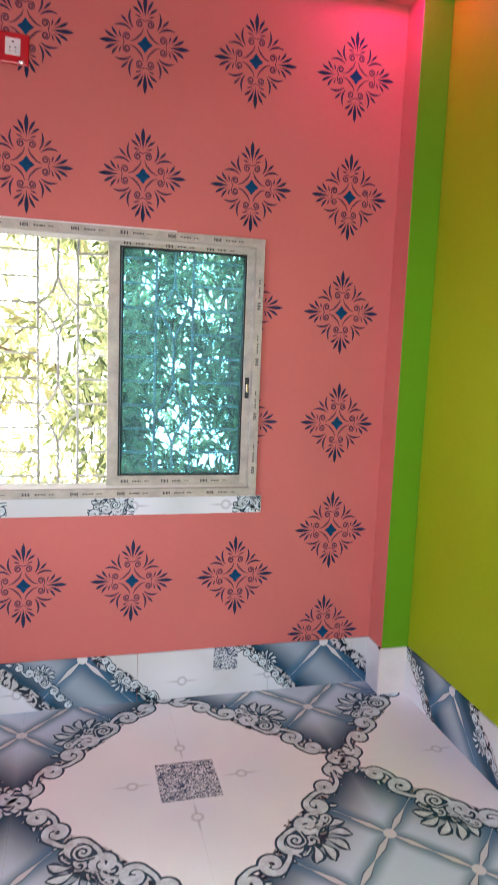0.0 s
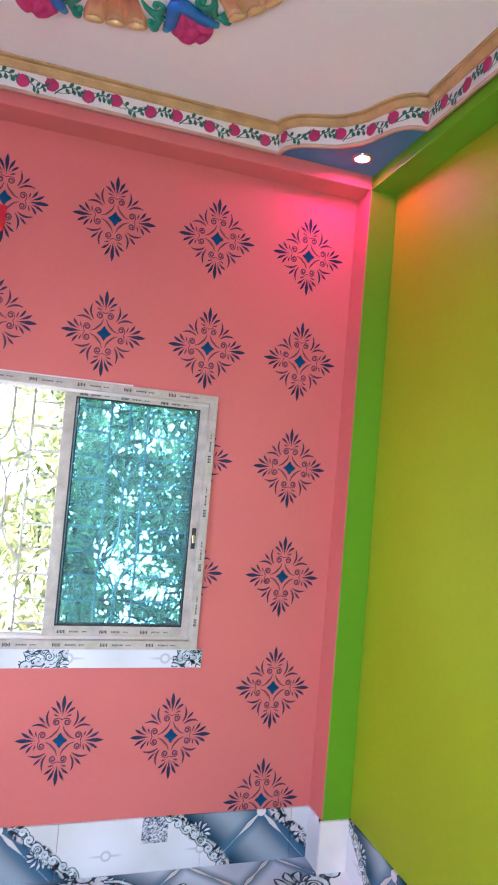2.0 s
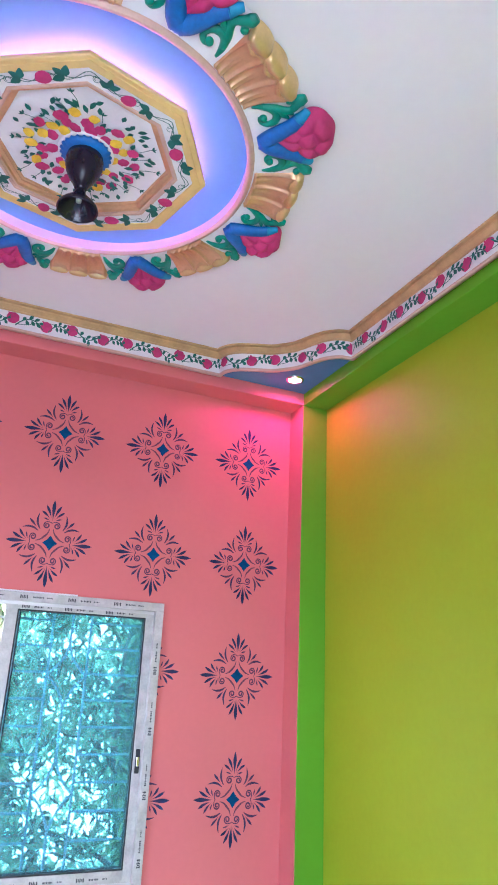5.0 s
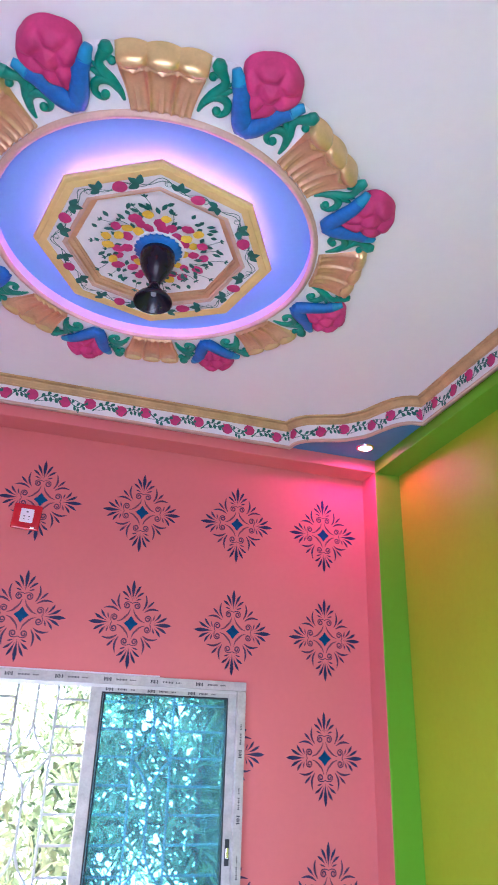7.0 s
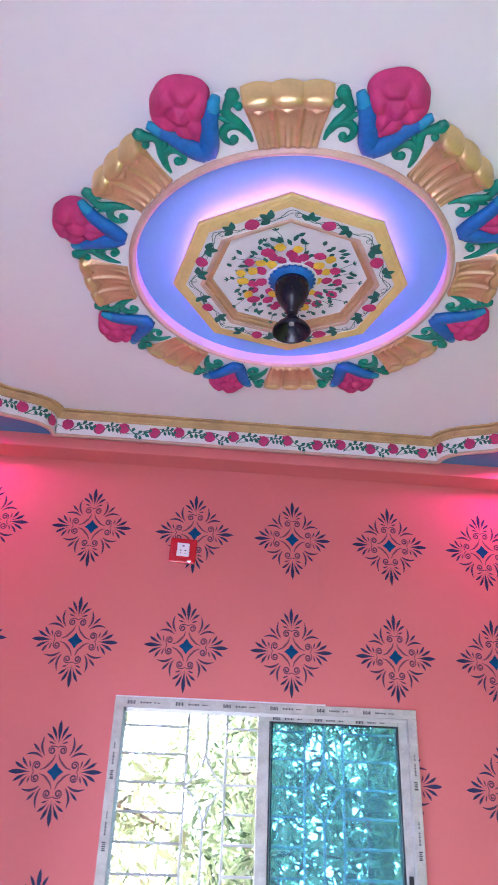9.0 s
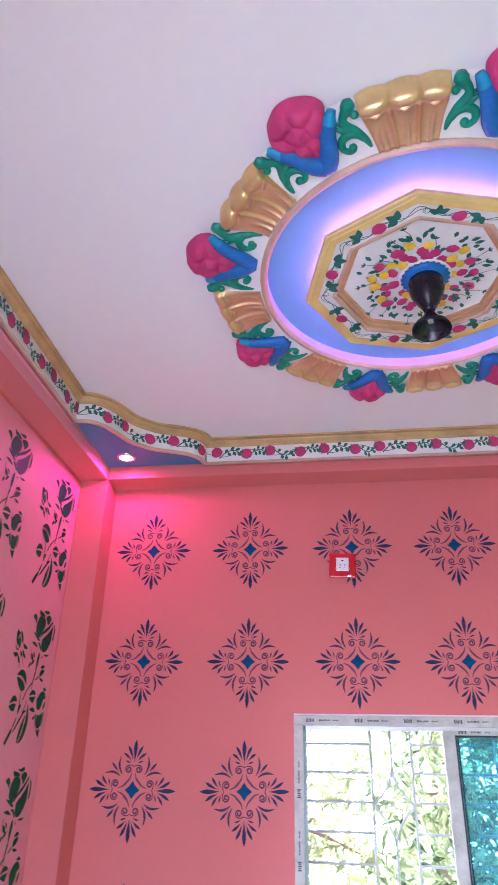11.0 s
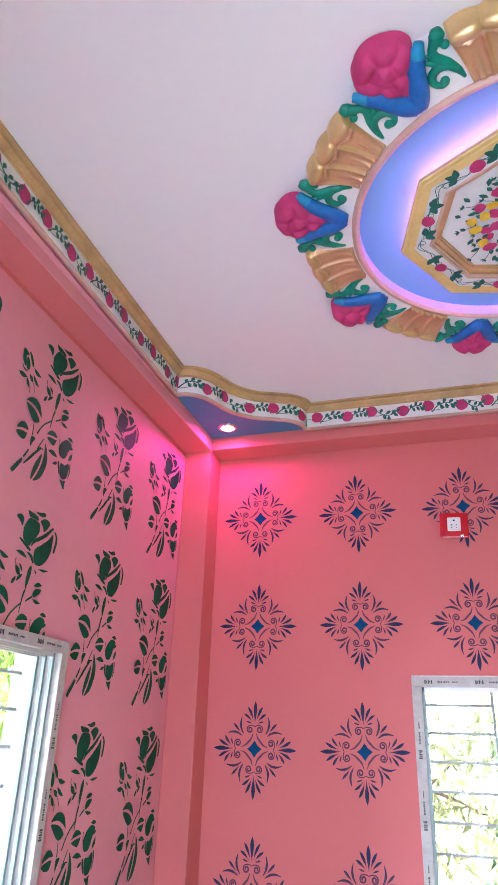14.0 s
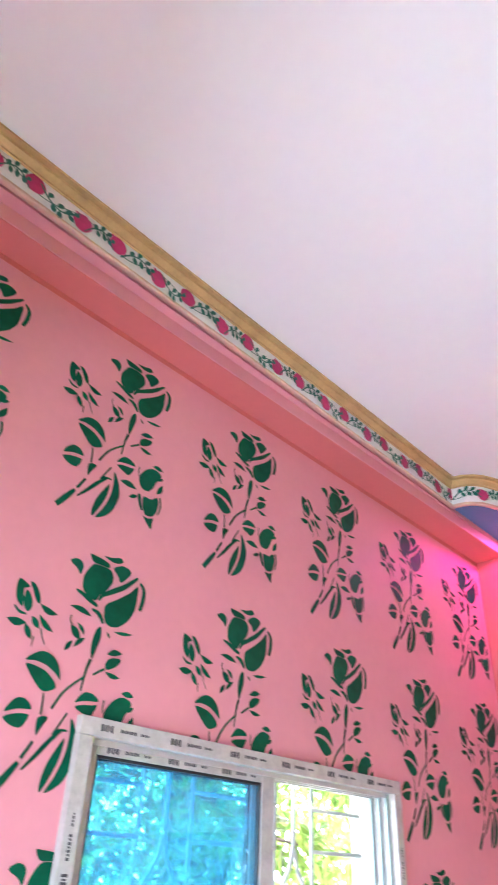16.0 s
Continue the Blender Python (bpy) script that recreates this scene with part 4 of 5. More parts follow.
def damask_mesh(x=None, z=None):
    """A lozenge of palmettes and scrolls; cut where the window covers it."""
    bm, dot = bmesh.new(), bmesh.new()
    for q in range(4):
        t = bmesh.new()
        leaf(t, (0, 0.51), (0, 1.0), 0.090, full=0.64)
        ribbon(t, [(0.035, 0.335), (0.075, 0.225), (0.145, 0.145), (0.225, 0.075), (0.335, 0.035)], 0.008, 0.008, swell=0.036)
        leaf(t, (0.34, 0.34), (0.53, 0.53), 0.052, full=0.62)
        for s in (1, -1):
            leaf(t, (0.035 * s, 0.56), (0.185 * s, 0.875), 0.062, 0.018 * s, full=0.66)
            leaf(t, (0.06 * s, 0.545), (0.275 * s, 0.725), 0.054, 0.018 * s, full=0.66)
            leaf(t, (0.065 * s, 0.515), (0.215 * s, 0.565), 0.034, 0.006 * s, full=0.6)
            ribbon(t, [(0.0, 0.455), (0.05 * s, 0.478)] + spiral(0.118 * s, 0.402, 0.078, 0.018, math.pi / 2, -1.45 * s, 18), 0.016, 0.024, swell=0.014)
            ribbon(t, [(0.262 * s, 0.30), (0.325 * s, 0.41), (0.345 * s, 0.53), (0.318 * s, 0.665)], 0.012, 0.006, swell=0.040)
        rot = Matrix.Rotation(q * math.pi / 2, 4, "Z")
        bmesh.ops.transform(t, matrix=rot, verts=t.verts)
        me = bpy.data.meshes.new("tmp")
        t.to_mesh(me)
        t.free()
        bm.from_mesh(me)
        bpy.data.meshes.remove(me)
    flat(dot, [(0.175 * math.cos(k * math.pi / 4) * (1 if k % 2 == 0 else 0.60), 0.175 * math.sin(k * math.pi / 4) * (1 if k % 2 == 0 else 0.60)) for k in range(8)])
    for m in (bm, dot):
        bmesh.ops.transform(m, matrix=Matrix.Diagonal((0.176, 0.184, 1, 1)), verts=m.verts)
    if x is not None:
        cut_hole(bm, WIN1[0] + 0.01 - x, WIN1[1] - 0.01 - x, WIN1[2] + 0.01 - z, WIN1[3] - 0.01 - z)
        cut_hole(dot, WIN1[0] + 0.01 - x, WIN1[1] - 0.01 - x, WIN1[2] + 0.01 - z, WIN1[3] - 0.01 - z)
    return mesh_of("damask", bm, NAVY), (mesh_of("damask_heart", dot, BLUE_DOT) if dot.faces else None)


whole = damask_mesh()
COLS = (1.144, 0.706, 0.258, -0.184, -0.640, -1.090)
spots = [(COLS[i], z) for z in (2.718, 2.228) for i in range(6)]
spots += [(1.136, 1.737), (-0.643, 1.744), (-1.091, 1.740), (1.144, 1.247), (-0.645, 1.25), (-1.09, 1.25), (1.143, 0.752), (0.697, 0.556), (0.240, 0.553), (-0.205, 0.553), (-0.65, 0.62), (-1.09, 0.752), (1.130, 0.262)]
for x, z in spots:
    tilt = rng.uniform(-1.2, 1.2)
    shared("damask", whole[0], wall_north, on_back(x, z) @ pose(0, 0, 0, 0, 0, tilt))
    shared("damask_heart", whole[1], wall_north, on_back(x, z) @ pose(0, 0, 0, 0, 0, tilt))
for x, z in ((0.690, 1.743), (0.690, 1.25)):
    cut = damask_mesh(x, z)
    shared("damask", cut[0], wall_north, on_back(x, z))


def rose_mesh(y=None, z=None):
    """A cut-stencil rose on a long stem with buds and leaves."""
    bm = bmesh.new()
    # head
    blot(bm, [(-0.006, 0.180), (-0.004, 0.195), (0.013, 0.222), (0.038, 0.226), (0.064, 0.222), (0.073, 0.202), (0.063, 0.179), (0.044, 0.159), (0.033, 0.143), (0.011, 0.149), (-0.003, 0.161)])
    blot(bm, [(0.064, 0.142), (0.092, 0.162), (0.125, 0.188), (0.145, 0.209), (0.147, 0.178), (0.144, 0.149), (0.129, 0.121), (0.105, 0.101), (0.083, 0.097), (0.069, 0.104), (0.062, 0.121)])
    blot(bm, [(-0.047, 0.212), (-0.032, 0.222), (-0.017, 0.219), (-0.011, 0.208), (-0.015, 0.189), (-0.026, 0.200)])
    blot(bm, [(0.001, 0.244), (0.014, 0.244), (0.036, 0.242), (0.056, 0.236), (0.056, 0.227), (0.034, 0.227), (0.012, 0.228)])
    blot(bm, [(0.039, 0.251), (0.061, 0.254), (0.083, 0.261), (0.093, 0.253), (0.079, 0.245), (0.061, 0.244)])
    blot(bm, [(0.069, 0.229), (0.085, 0.241), (0.103, 0.244), (0.120, 0.235), (0.107, 0.214), (0.093, 0.203), (0.084, 0.216)])
    ribbon(bm, [(0.043, 0.146), (0.052, 0.161), (0.076, 0.176), (0.105, 0.195), (0.126, 0.214), (0.141, 0.228)], 0.0051, 0.0051, swell=0.0077)
    ribbon(bm, [(0.149, 0.218), (0.162, 0.204), (0.163, 0.179), (0.157, 0.153)], 0.0051, 0.0090, swell=0.0038)
    ribbon(bm, [(-0.019, 0.154), (0.000, 0.148), (0.024, 0.138), (0.042, 0.132)], 0.0038, 0.0064, swell=0.0051)
    leaf(bm, (-0.027, 0.115), (0.031, 0.105), 0.0128, 0.0038)
    ribbon(bm, [(0.028, 0.122), (0.044, 0.118), (0.054, 0.110), (0.062, 0.098)], 0.0038, 0.0051, swell=0.0064)
    leaf(bm, (0.095, 0.088), (0.148, 0.094), 0.0083, -0.0019)
    leaf(bm, (0.077, 0.083), (0.088, 0.071), 0.0058, 0.0000)
    # stem
    blot(bm, [(0.049, 0.081), (0.060, 0.090), (0.063, 0.068), (0.057, 0.042), (0.049, 0.018), (0.043, 0.039), (0.044, 0.062)])
    ribbon(bm, [(0.047, 0.017), (0.040, -0.007), (0.035, -0.050)], 0.0083, 0.0032, swell=0.0000)
    ribbon(bm, [(0.039, -0.021), (-0.001, -0.056), (-0.025, -0.096)], 0.0045, 0.0058, swell=0.0000)
    blot(bm, [(-0.051, -0.117), (-0.029, -0.113), (-0.040, -0.133), (-0.048, -0.148)])
    ribbon(bm, [(-0.048, -0.071), (-0.046, -0.090), (-0.045, -0.110)], 0.0032, 0.0051, swell=0.0000)
    ribbon(bm, [(-0.051, -0.159), (-0.059, -0.174), (-0.069, -0.191)], 0.0058, 0.0077, swell=0.0000)
    ribbon(bm, [(-0.073, -0.198), (-0.091, -0.223), (-0.112, -0.251)], 0.0077, 0.0128, swell=0.0038)
    ribbon(bm, [(0.014, -0.097), (0.002, -0.118), (-0.011, -0.142)], 0.0038, 0.0045, swell=0.0000)
    ribbon(bm, [(0.008, -0.131), (-0.015, -0.153), (-0.040, -0.183), (-0.064, -0.210)], 0.0045, 0.0032, swell=0.0058)
    ribbon(bm, [(-0.008, -0.137), (0.005, -0.131), (0.021, -0.130)], 0.0064, 0.0038, swell=0.0000)
    # leaves, each in two halves
    blot(bm, [(-0.103, -0.016), (-0.077, 0.005), (-0.050, 0.006), (-0.028, -0.010), (-0.017, -0.039), (-0.030, -0.030), (-0.054, -0.018), (-0.081, -0.014)])
    blot(bm, [(-0.100, -0.025), (-0.083, -0.023), (-0.057, -0.028), (-0.036, -0.040), (-0.024, -0.054), (-0.034, -0.063), (-0.053, -0.067), (-0.074, -0.053)])
    blot(bm, [(-0.123, -0.117), (-0.116, -0.101), (-0.101, -0.088), (-0.082, -0.089), (-0.068, -0.104), (-0.086, -0.106), (-0.104, -0.110)])
    blot(bm, [(-0.122, -0.126), (-0.100, -0.117), (-0.081, -0.114), (-0.070, -0.116), (-0.080, -0.138), (-0.098, -0.140), (-0.113, -0.135)])
    blot(bm, [(0.027, -0.074), (0.036, -0.060), (0.050, -0.050), (0.071, -0.052), (0.084, -0.063), (0.061, -0.066), (0.041, -0.070)])
    blot(bm, [(0.029, -0.083), (0.046, -0.076), (0.070, -0.073), (0.082, -0.072), (0.068, -0.096), (0.049, -0.092)])
    blot(bm, [(0.025, -0.105), (0.041, -0.128), (0.050, -0.160), (0.042, -0.197), (0.024, -0.226), (-0.007, -0.243), (0.009, -0.215), (0.024, -0.176), (0.028, -0.139)])
    blot(bm, [(0.018, -0.144), (0.014, -0.182), (-0.002, -0.220), (-0.016, -0.243), (-0.019, -0.225), (-0.012, -0.195), (0.002, -0.167)])
    # upper bud
    blot(bm, [(-0.154, 0.137), (-0.138, 0.133), (-0.127, 0.126), (-0.139, 0.118), (-0.134, 0.097), (-0.135, 0.082), (-0.150, 0.094), (-0.156, 0.116)])
    blot(bm, [(-0.132, 0.118), (-0.119, 0.108), (-0.113, 0.090), (-0.119, 0.076), (-0.130, 0.083), (-0.135, 0.102)])
    blot(bm, [(-0.128, 0.137), (-0.115, 0.135), (-0.100, 0.115), (-0.097, 0.098), (-0.107, 0.103), (-0.118, 0.121)])
    ribbon(bm, [(-0.152, 0.081), (-0.139, 0.071), (-0.123, 0.070)], 0.0026, 0.0038, swell=0.0026)
    leaf(bm, (-0.162, 0.052), (-0.118, 0.053), 0.0166, -0.0026)
    leaf(bm, (-0.096, 0.099), (-0.051, 0.087), 0.0141, -0.0051)
    leaf(bm, (-0.121, 0.052), (-0.101, 0.023), 0.0141, 0.0000)
    leaf(bm, (-0.093, 0.077), (-0.055, 0.049), 0.0128, -0.0038)
    leaf(bm, (-0.109, 0.069), (-0.088, 0.048), 0.0141, 0.0000)
    ribbon(bm, [(-0.096, 0.031), (-0.096, 0.021), (-0.096, 0.010)], 0.0032, 0.0019, swell=0.0000)
    ribbon(bm, [(-0.084, 0.050), (-0.077, 0.035), (-0.068, 0.020)], 0.0032, 0.0019, swell=0.0000)
    # small buds
    leaf(bm, (-0.016, 0.076), (0.013, 0.050), 0.0179, 0.0000)
    leaf(bm, (-0.001, 0.084), (0.021, 0.062), 0.0090, 0.0026)
    leaf(bm, (-0.021, 0.020), (-0.005, 0.045), 0.0115, 0.0000)
    leaf(bm, (-0.001, 0.031), (0.025, 0.057), 0.0109, 0.0026)
    ribbon(bm, [(-0.019, 0.096), (-0.019, 0.083), (-0.012, 0.076)], 0.0026, 0.0026, swell=0.0000)
    ribbon(bm, [(0.059, -0.013), (0.072, -0.004), (0.086, 0.005)], 0.0045, 0.0058, swell=0.0000)
    leaf(bm, (0.085, 0.036), (0.126, 0.045), 0.0141, 0.0026)
    blot(bm, [(0.086, 0.019), (0.101, 0.031), (0.125, 0.032), (0.114, 0.015), (0.090, 0.004)])
    leaf(bm, (0.087, -0.001), (0.129, -0.007), 0.0109, -0.0026)
    # lower bud
    blot(bm, [(0.102, -0.080), (0.118, -0.057), (0.142, -0.044), (0.165, -0.048), (0.170, -0.058), (0.156, -0.080), (0.149, -0.098), (0.135, -0.114), (0.113, -0.113), (0.103, -0.098)])
    leaf(bm, (0.139, -0.037), (0.174, -0.039), 0.0128, 0.0026)
    leaf(bm, (0.157, -0.071), (0.179, -0.060), 0.0096, 0.0000)
    leaf(bm, (0.161, -0.111), (0.179, -0.078), 0.0154, -0.0026)
    blot(bm, [(0.123, -0.133), (0.146, -0.133), (0.165, -0.120), (0.173, -0.138), (0.167, -0.164), (0.156, -0.178), (0.135, -0.180), (0.124, -0.162)])
    ribbon(bm, [(0.108, -0.132), (0.113, -0.154), (0.122, -0.173)], 0.0077, 0.0051, swell=0.0026)
    ribbon(bm, [(0.175, -0.117), (0.180, -0.141), (0.173, -0.168)], 0.0058, 0.0038, swell=0.0000)
    blot(bm, [(0.129, -0.187), (0.145, -0.188), (0.160, -0.182), (0.159, -0.196), (0.158, -0.213), (0.144, -0.203)])
    leaf(bm, (0.044, -0.121), (0.098, -0.125), 0.0166, 0.0038)
    leaf(bm, (0.077, -0.153), (0.104, -0.141), 0.0109, 0.0000)
    ribbon(bm, [(0.097, -0.058), (0.096, -0.073), (0.098, -0.084)], 0.0032, 0.0026, swell=0.0000)
    if y is not None:
        cut_hole(bm, WIN2[0] + 0.01 - y, WIN2[1] - 0.01 - y, WIN2[2] + 0.01 - z, WIN2[3] - 0.01 - z)
    return mesh_of("rose", bm, LEAF_GREEN) if bm.faces else None


rose = rose_mesh()
for row in range(4):
    for col in range(-2, 5):
        y, z = 0.775 + 0.457 * col, 2.703 - 0.577 * row
        cover = y + 0.18 > WIN2[0] and y - 0.18 < WIN2[1] and z - 0.26 < WIN2[3] and z + 0.26 > WIN2[2]
        me = rose_mesh(y, z) if cover else rose
        if me and len(me.polygons):
            shared("rose", me, wall_west, on_rose(y, z))

# ---------------------------------------------------------------- windows


def bar(name, parent, x0, x1, y0, y1, z0, z1, mat=ALUMINIUM, label="", bevel=0.002):
    return part(name, boxed(x0, x1, y0, y1, z0, z1, bevel=bevel), mat, parent, label)


def print_word(parent, a, b, y, length, tall, upright):
    """A run of small strokes in grey ink, centred on b, starting at a."""
    bm = bmesh.new()
    x, k = a, 0
    while x < a + length:
        l = (0.0050, 0.0036, 0.0044, 0.0030)[k % 4]
        h = tall * (1.0, 0.8, 1.0, 0.7)[k % 4] / 2
        if upright:
            box(bm, b - h, b + h, y, y + 0.001, x, x + l)
        else:
            box(bm, x, x + l, y, y + 0.001, b - h, b + h)
        x += l + 0.0022
        k += 1
    part("print_mark", bm, INK, parent)


def window(name, m, w, h, pane_mat, sash_left, label):
    """A two-track sliding window in its own x (along the wall), y (outwards) and z. Both sashes stand on one half; the other is open to the grille."""
    win = empty(name, m, label, "window", kind="structure")
    f = 0.036
    bm = bmesh.new()
    for x0, x1, z0, z1 in ((0, f, f, h - f), (w - f, w, f, h - f), (0, w, 0, f), (0, w, h - f, h)):
        box(bm, x0, x1, -0.018, 0.149, z0, z1, bevel=0.002)
    fr = part("window_frame", bm, TAPE, win, "aluminium frame with protective tape")
    for y in (0.006, 0.034, 0.062):
        for z0, z1 in ((f, f + 0.012), (h - f - 0.012, h - f)):
            bar("track", fr, f, w - f, y, y + 0.004, z0, z1, ALUMINIUM, bevel=0)
        for x0, x1 in (((w - f - 0.010, w - f),) if sash_left else ((f, f + 0.010),)):
            bar("track", fr, x0, x1, y, y + 0.009, f, h - f, TRACK, bevel=0)
    # tape print, too small to read
    rg = random.Random(name)
    x = 0.05
    while x < w - 0.12:
        for off, l, t in ((0, 0.030, 0.014), (0.050, 0.040, 0.007), (0.105, 0.022, 0.005)):
            for z in (f * 0.5, h - f * 0.5):
                if x + off + l < w - 0.02:
                    print_word(fr, x + off, z, -0.0186, l, t, False)
        x += 0.19
    z = 0.10
    while z < h - 0.15:
        for off, l, t in ((0, 0.030, 0.014), (0.050, 0.040, 0.007), (0.105, 0.022, 0.005)):
            for xx in (f * 0.5, w - f * 0.5):
                print_word(fr, z + off, xx, -0.0186, l, t, True)
        z += 0.235
    half = w / 2
    for k, (y, nudge) in enumerate(((0.010, 0.0), (0.038, 0.012))):
        x0 = f - 0.003 if sash_left else half - 0.035 + nudge
        x1 = half + 0.035 - nudge if sash_left else w - f + 0.003
        z0, z1 = f + 0.006, h - f - 0.006
        s, top = 0.046, 0.022
        sl, sr = (0.036, s) if sash_left else (s, 0.036)
        bm = bmesh.new()
        for q in ((x0, x0 + sl, z0, z1), (x1 - sr, x1, z0, z1), (x0 + sl, x1 - sr, z0, z0 + s), (x0 + sl, x1 - sr, z1 - top, z1)):
            box(bm, q[0], q[1], y, y + 0.022, q[2], q[3], bevel=0.002)
        sash = part("sash", bm, TAPE if k == 0 else ALUMINIUM, win, "sliding aluminium sash")
        g = 0.006
        for q in ((x0 + sl, x0 + sl + g, z0 + s, z1 - top), (x1 - sr - g, x1 - sr, z0 + s, z1 - top), (x0 + sl + g, x1 - sr - g, z0 + s, z0 + s + g), (x0 + sl + g, x1 - sr - g, z1 - top - g, z1 - top)):
            bar("gasket", sash, q[0], q[1], y + 0.004, y + 0.018, q[2], q[3], RUBBER, bevel=0)
        pane = bar("pane", sash, x0 + sl + 0.002, x1 - sr - 0.002, y + 0.0085, y + 0.0135, z0 + s + 0.002, z1 - top - 0.002, pane_mat, "tinted glass pane", 0)
        pane.visible_shadow = False
        if k == 0:
            xl = x0 + sl * 0.5 if sash_left else x1 - sr * 0.5
            zc = h * 0.43
            bar("latch", sash, xl - 0.009, xl + 0.009, y - 0.004, y + 0.004, zc - 0.045, zc + 0.045, RUBBER, "black latch plate")
            bar("latch", sash, xl - 0.006, xl + 0.006, y - 0.008, y, zc - 0.02, zc + 0.016, CHROME, "steel latch button")
            x = x0 + 0.06
            while x < x1 - 0.12:
                for off, l, t in ((0, 0.030, 0.013), (0.048, 0.034, 0.007), (0.100, 0.016, 0.005)):
                    for z in (z0 + s * 0.5, z1 - top * 0.5):
                        print_word(sash, x + off, z, y - 0.0006, l, t, False)
                x += 0.17
    # wrought grille on the outer face
    y = 0.120
    bm = bmesh.new()
    for q in ((-0.012, 0.006, -0.012, h + 0.012), (w - 0.006, w + 0.012, -0.012, h + 0.012), (0.006, w - 0.006, -0.012, 0.006), (0.006, w - 0.006, h - 0.006, h + 0.012)):
        box(bm, q[0], q[1], y - 0.003, y + 0.003, q[2], q[3])
    gr = part("grille", bm, IRON, win, "pale painted iron window grille")
    pairs = (0.378, 0.862) if w > 1.2 else (0.36, 0.83)
    r = 0.0055
    edges = [0.0]
    for cx in pairs:
        for x in (cx - 0.080, cx + 0.080):
            bm = bmesh.new()
            tube(bm, [Vector((x, y, -0.01)), Vector((x, y, h + 0.01))], r, seg=6)
            part("upright", bm, IRON, gr, smooth=True)
            edges.append(x)
        zf = [h * (1 - q) for q in (0.17, 0.285, 0.40, 0.57, 0.69, 0.81)]
        bm = bmesh.new()
        for z0, z1 in ((h + 0.01, zf[0]), (zf[2], zf[3]), (zf[5], -0.01)):
            tube(bm, [Vector((cx, y, z0)), Vector((cx, y, z1))], r, seg=6)
        for s in (1, -1):
            for a, b, c in ((zf[0], zf[1], zf[2]), (zf[3], zf[4], zf[5])):
                tube(bm, smooth_line([(cx, y, a), (cx + 0.018 * s, y, a - 0.055), (cx + 0.05 * s, y, b + 0.03), (cx + 0.080 * s, y, b)], False, 5), r, seg=6)
                tube(bm, smooth_line([(cx + 0.080 * s, y, b), (cx + 0.05 * s, y, b - 0.028), (cx + 0.018 * s, y, c + 0.05), (cx, y, c)], False, 5), r, seg=6)
        part("ornament", bm, IRON, gr, "curved ogee ornament", True)
    edges.append(w)
    z = h - 0.095
    while z > 0.03:
        for x0, x1 in zip(edges[::2], edges[1::2]):
            bm = bmesh.new()
            tube(bm, [Vector((x0, y, z)), Vector((x1, y, z))], r, seg=6)
            part("rung", bm, IRON, gr, smooth=True)
        z -= 0.1035
    return win


window_1 = window("window_1", pose(WIN1[0], Y_BACK, WIN1[2]), WIN1[1] - WIN1[0], WIN1[3] - WIN1[2], TEAL_GLASS, False, "aluminium sliding window with teal glass, half open, iron grille")
window_2 = window("window_2", frame_of((X_ROSE, WIN2[0], WIN2[2]), (0, 1, 0), (-1, 0, 0)), WIN2[1] - WIN2[0], WIN2[3] - WIN2[2], BLUE_GLASS, True, "aluminium sliding window with blue glass, half open, iron grille")
sill = thing("window_sill", boxed(WIN1[0] - 0.02, 0.800, Y_BACK - 0.012, Y_BACK - 0.0005, 0.846, WIN1[2] - 0.001, bevel=0.002), SILL_TILE, "white tile strip with dark scrolls under window", "window sill", kind="structure")
# pale plaster smear above the window frame
bm = bmesh.new()
box(bm, WIN1[0] + 0.0, 0.40, Y_BACK - 0.010, Y_BACK - 0.0005, WIN1[3] + 0.001, WIN1[3] + 0.007, bevel=0.002)
thing("frame_packing", bm, IVORY, "thin white packing strip above window frame", "trim", kind="structure")

# ---------------------------------------------------------------- socket on the wall
plate = empty("wall_socket", on_back(-0.229, 2.632, 0.0005) @ pose(0, 0, 0, 0, 0, -2), "red square plate with white electric socket", "wall socket")
part("plate", boxed(-0.058, 0.058, -0.055, 0.055, 0, 0.014, bevel=0.006), RED, plate)
part("socket", boxed(-0.027, 0.027, -0.026, 0.034, 0.012, 0.018, bevel=0.003), IVORY, plate, "white three-pin socket")
for x, y, r in ((0, 0.020, 0.004), (-0.010, 0.000, 0.003), (0.010, 0.000, 0.003), (-0.010, -0.012, 0.0022), (0.010, -0.012, 0.0022)):
    part("pin_hole", boxed(x - r, x + r, y - r * 0.7, y + r * 0.7, 0.0175, 0.0186), RUBBER, plate, "dark pin hole")
part("screw", boxed(0.022, 0.038, -0.050, -0.042, 0.013, 0.017, bevel=0.0015), CHROME, plate, "bright metal tab")

# ---------------------------------------------------------------- outdoors
thing("ground", boxed(-60, 60, -60, 60, -0.75, -0.55), EARTH, "pale dry earth ground outside", "ground", kind="structure")


def backdrop(name, m):
    bm = bmesh.new()
    flat(bm, [(-9, -4), (9, -4), (9, 9), (-9, 9)])
    ob = thing(name, bm, HAZE, "bright hazy white sky behind the trees", "backdrop", kind="structure")
    ob.matrix_basis = m
    return ob


backdrop("backdrop_north", frame_of((0, 9.5, 0), (1, 0, 0), (0, 0, 1)))
backdrop("backdrop_west", frame_of((-8.5, 1.5, 0), (0, 1, 0), (0, 0, 1)))


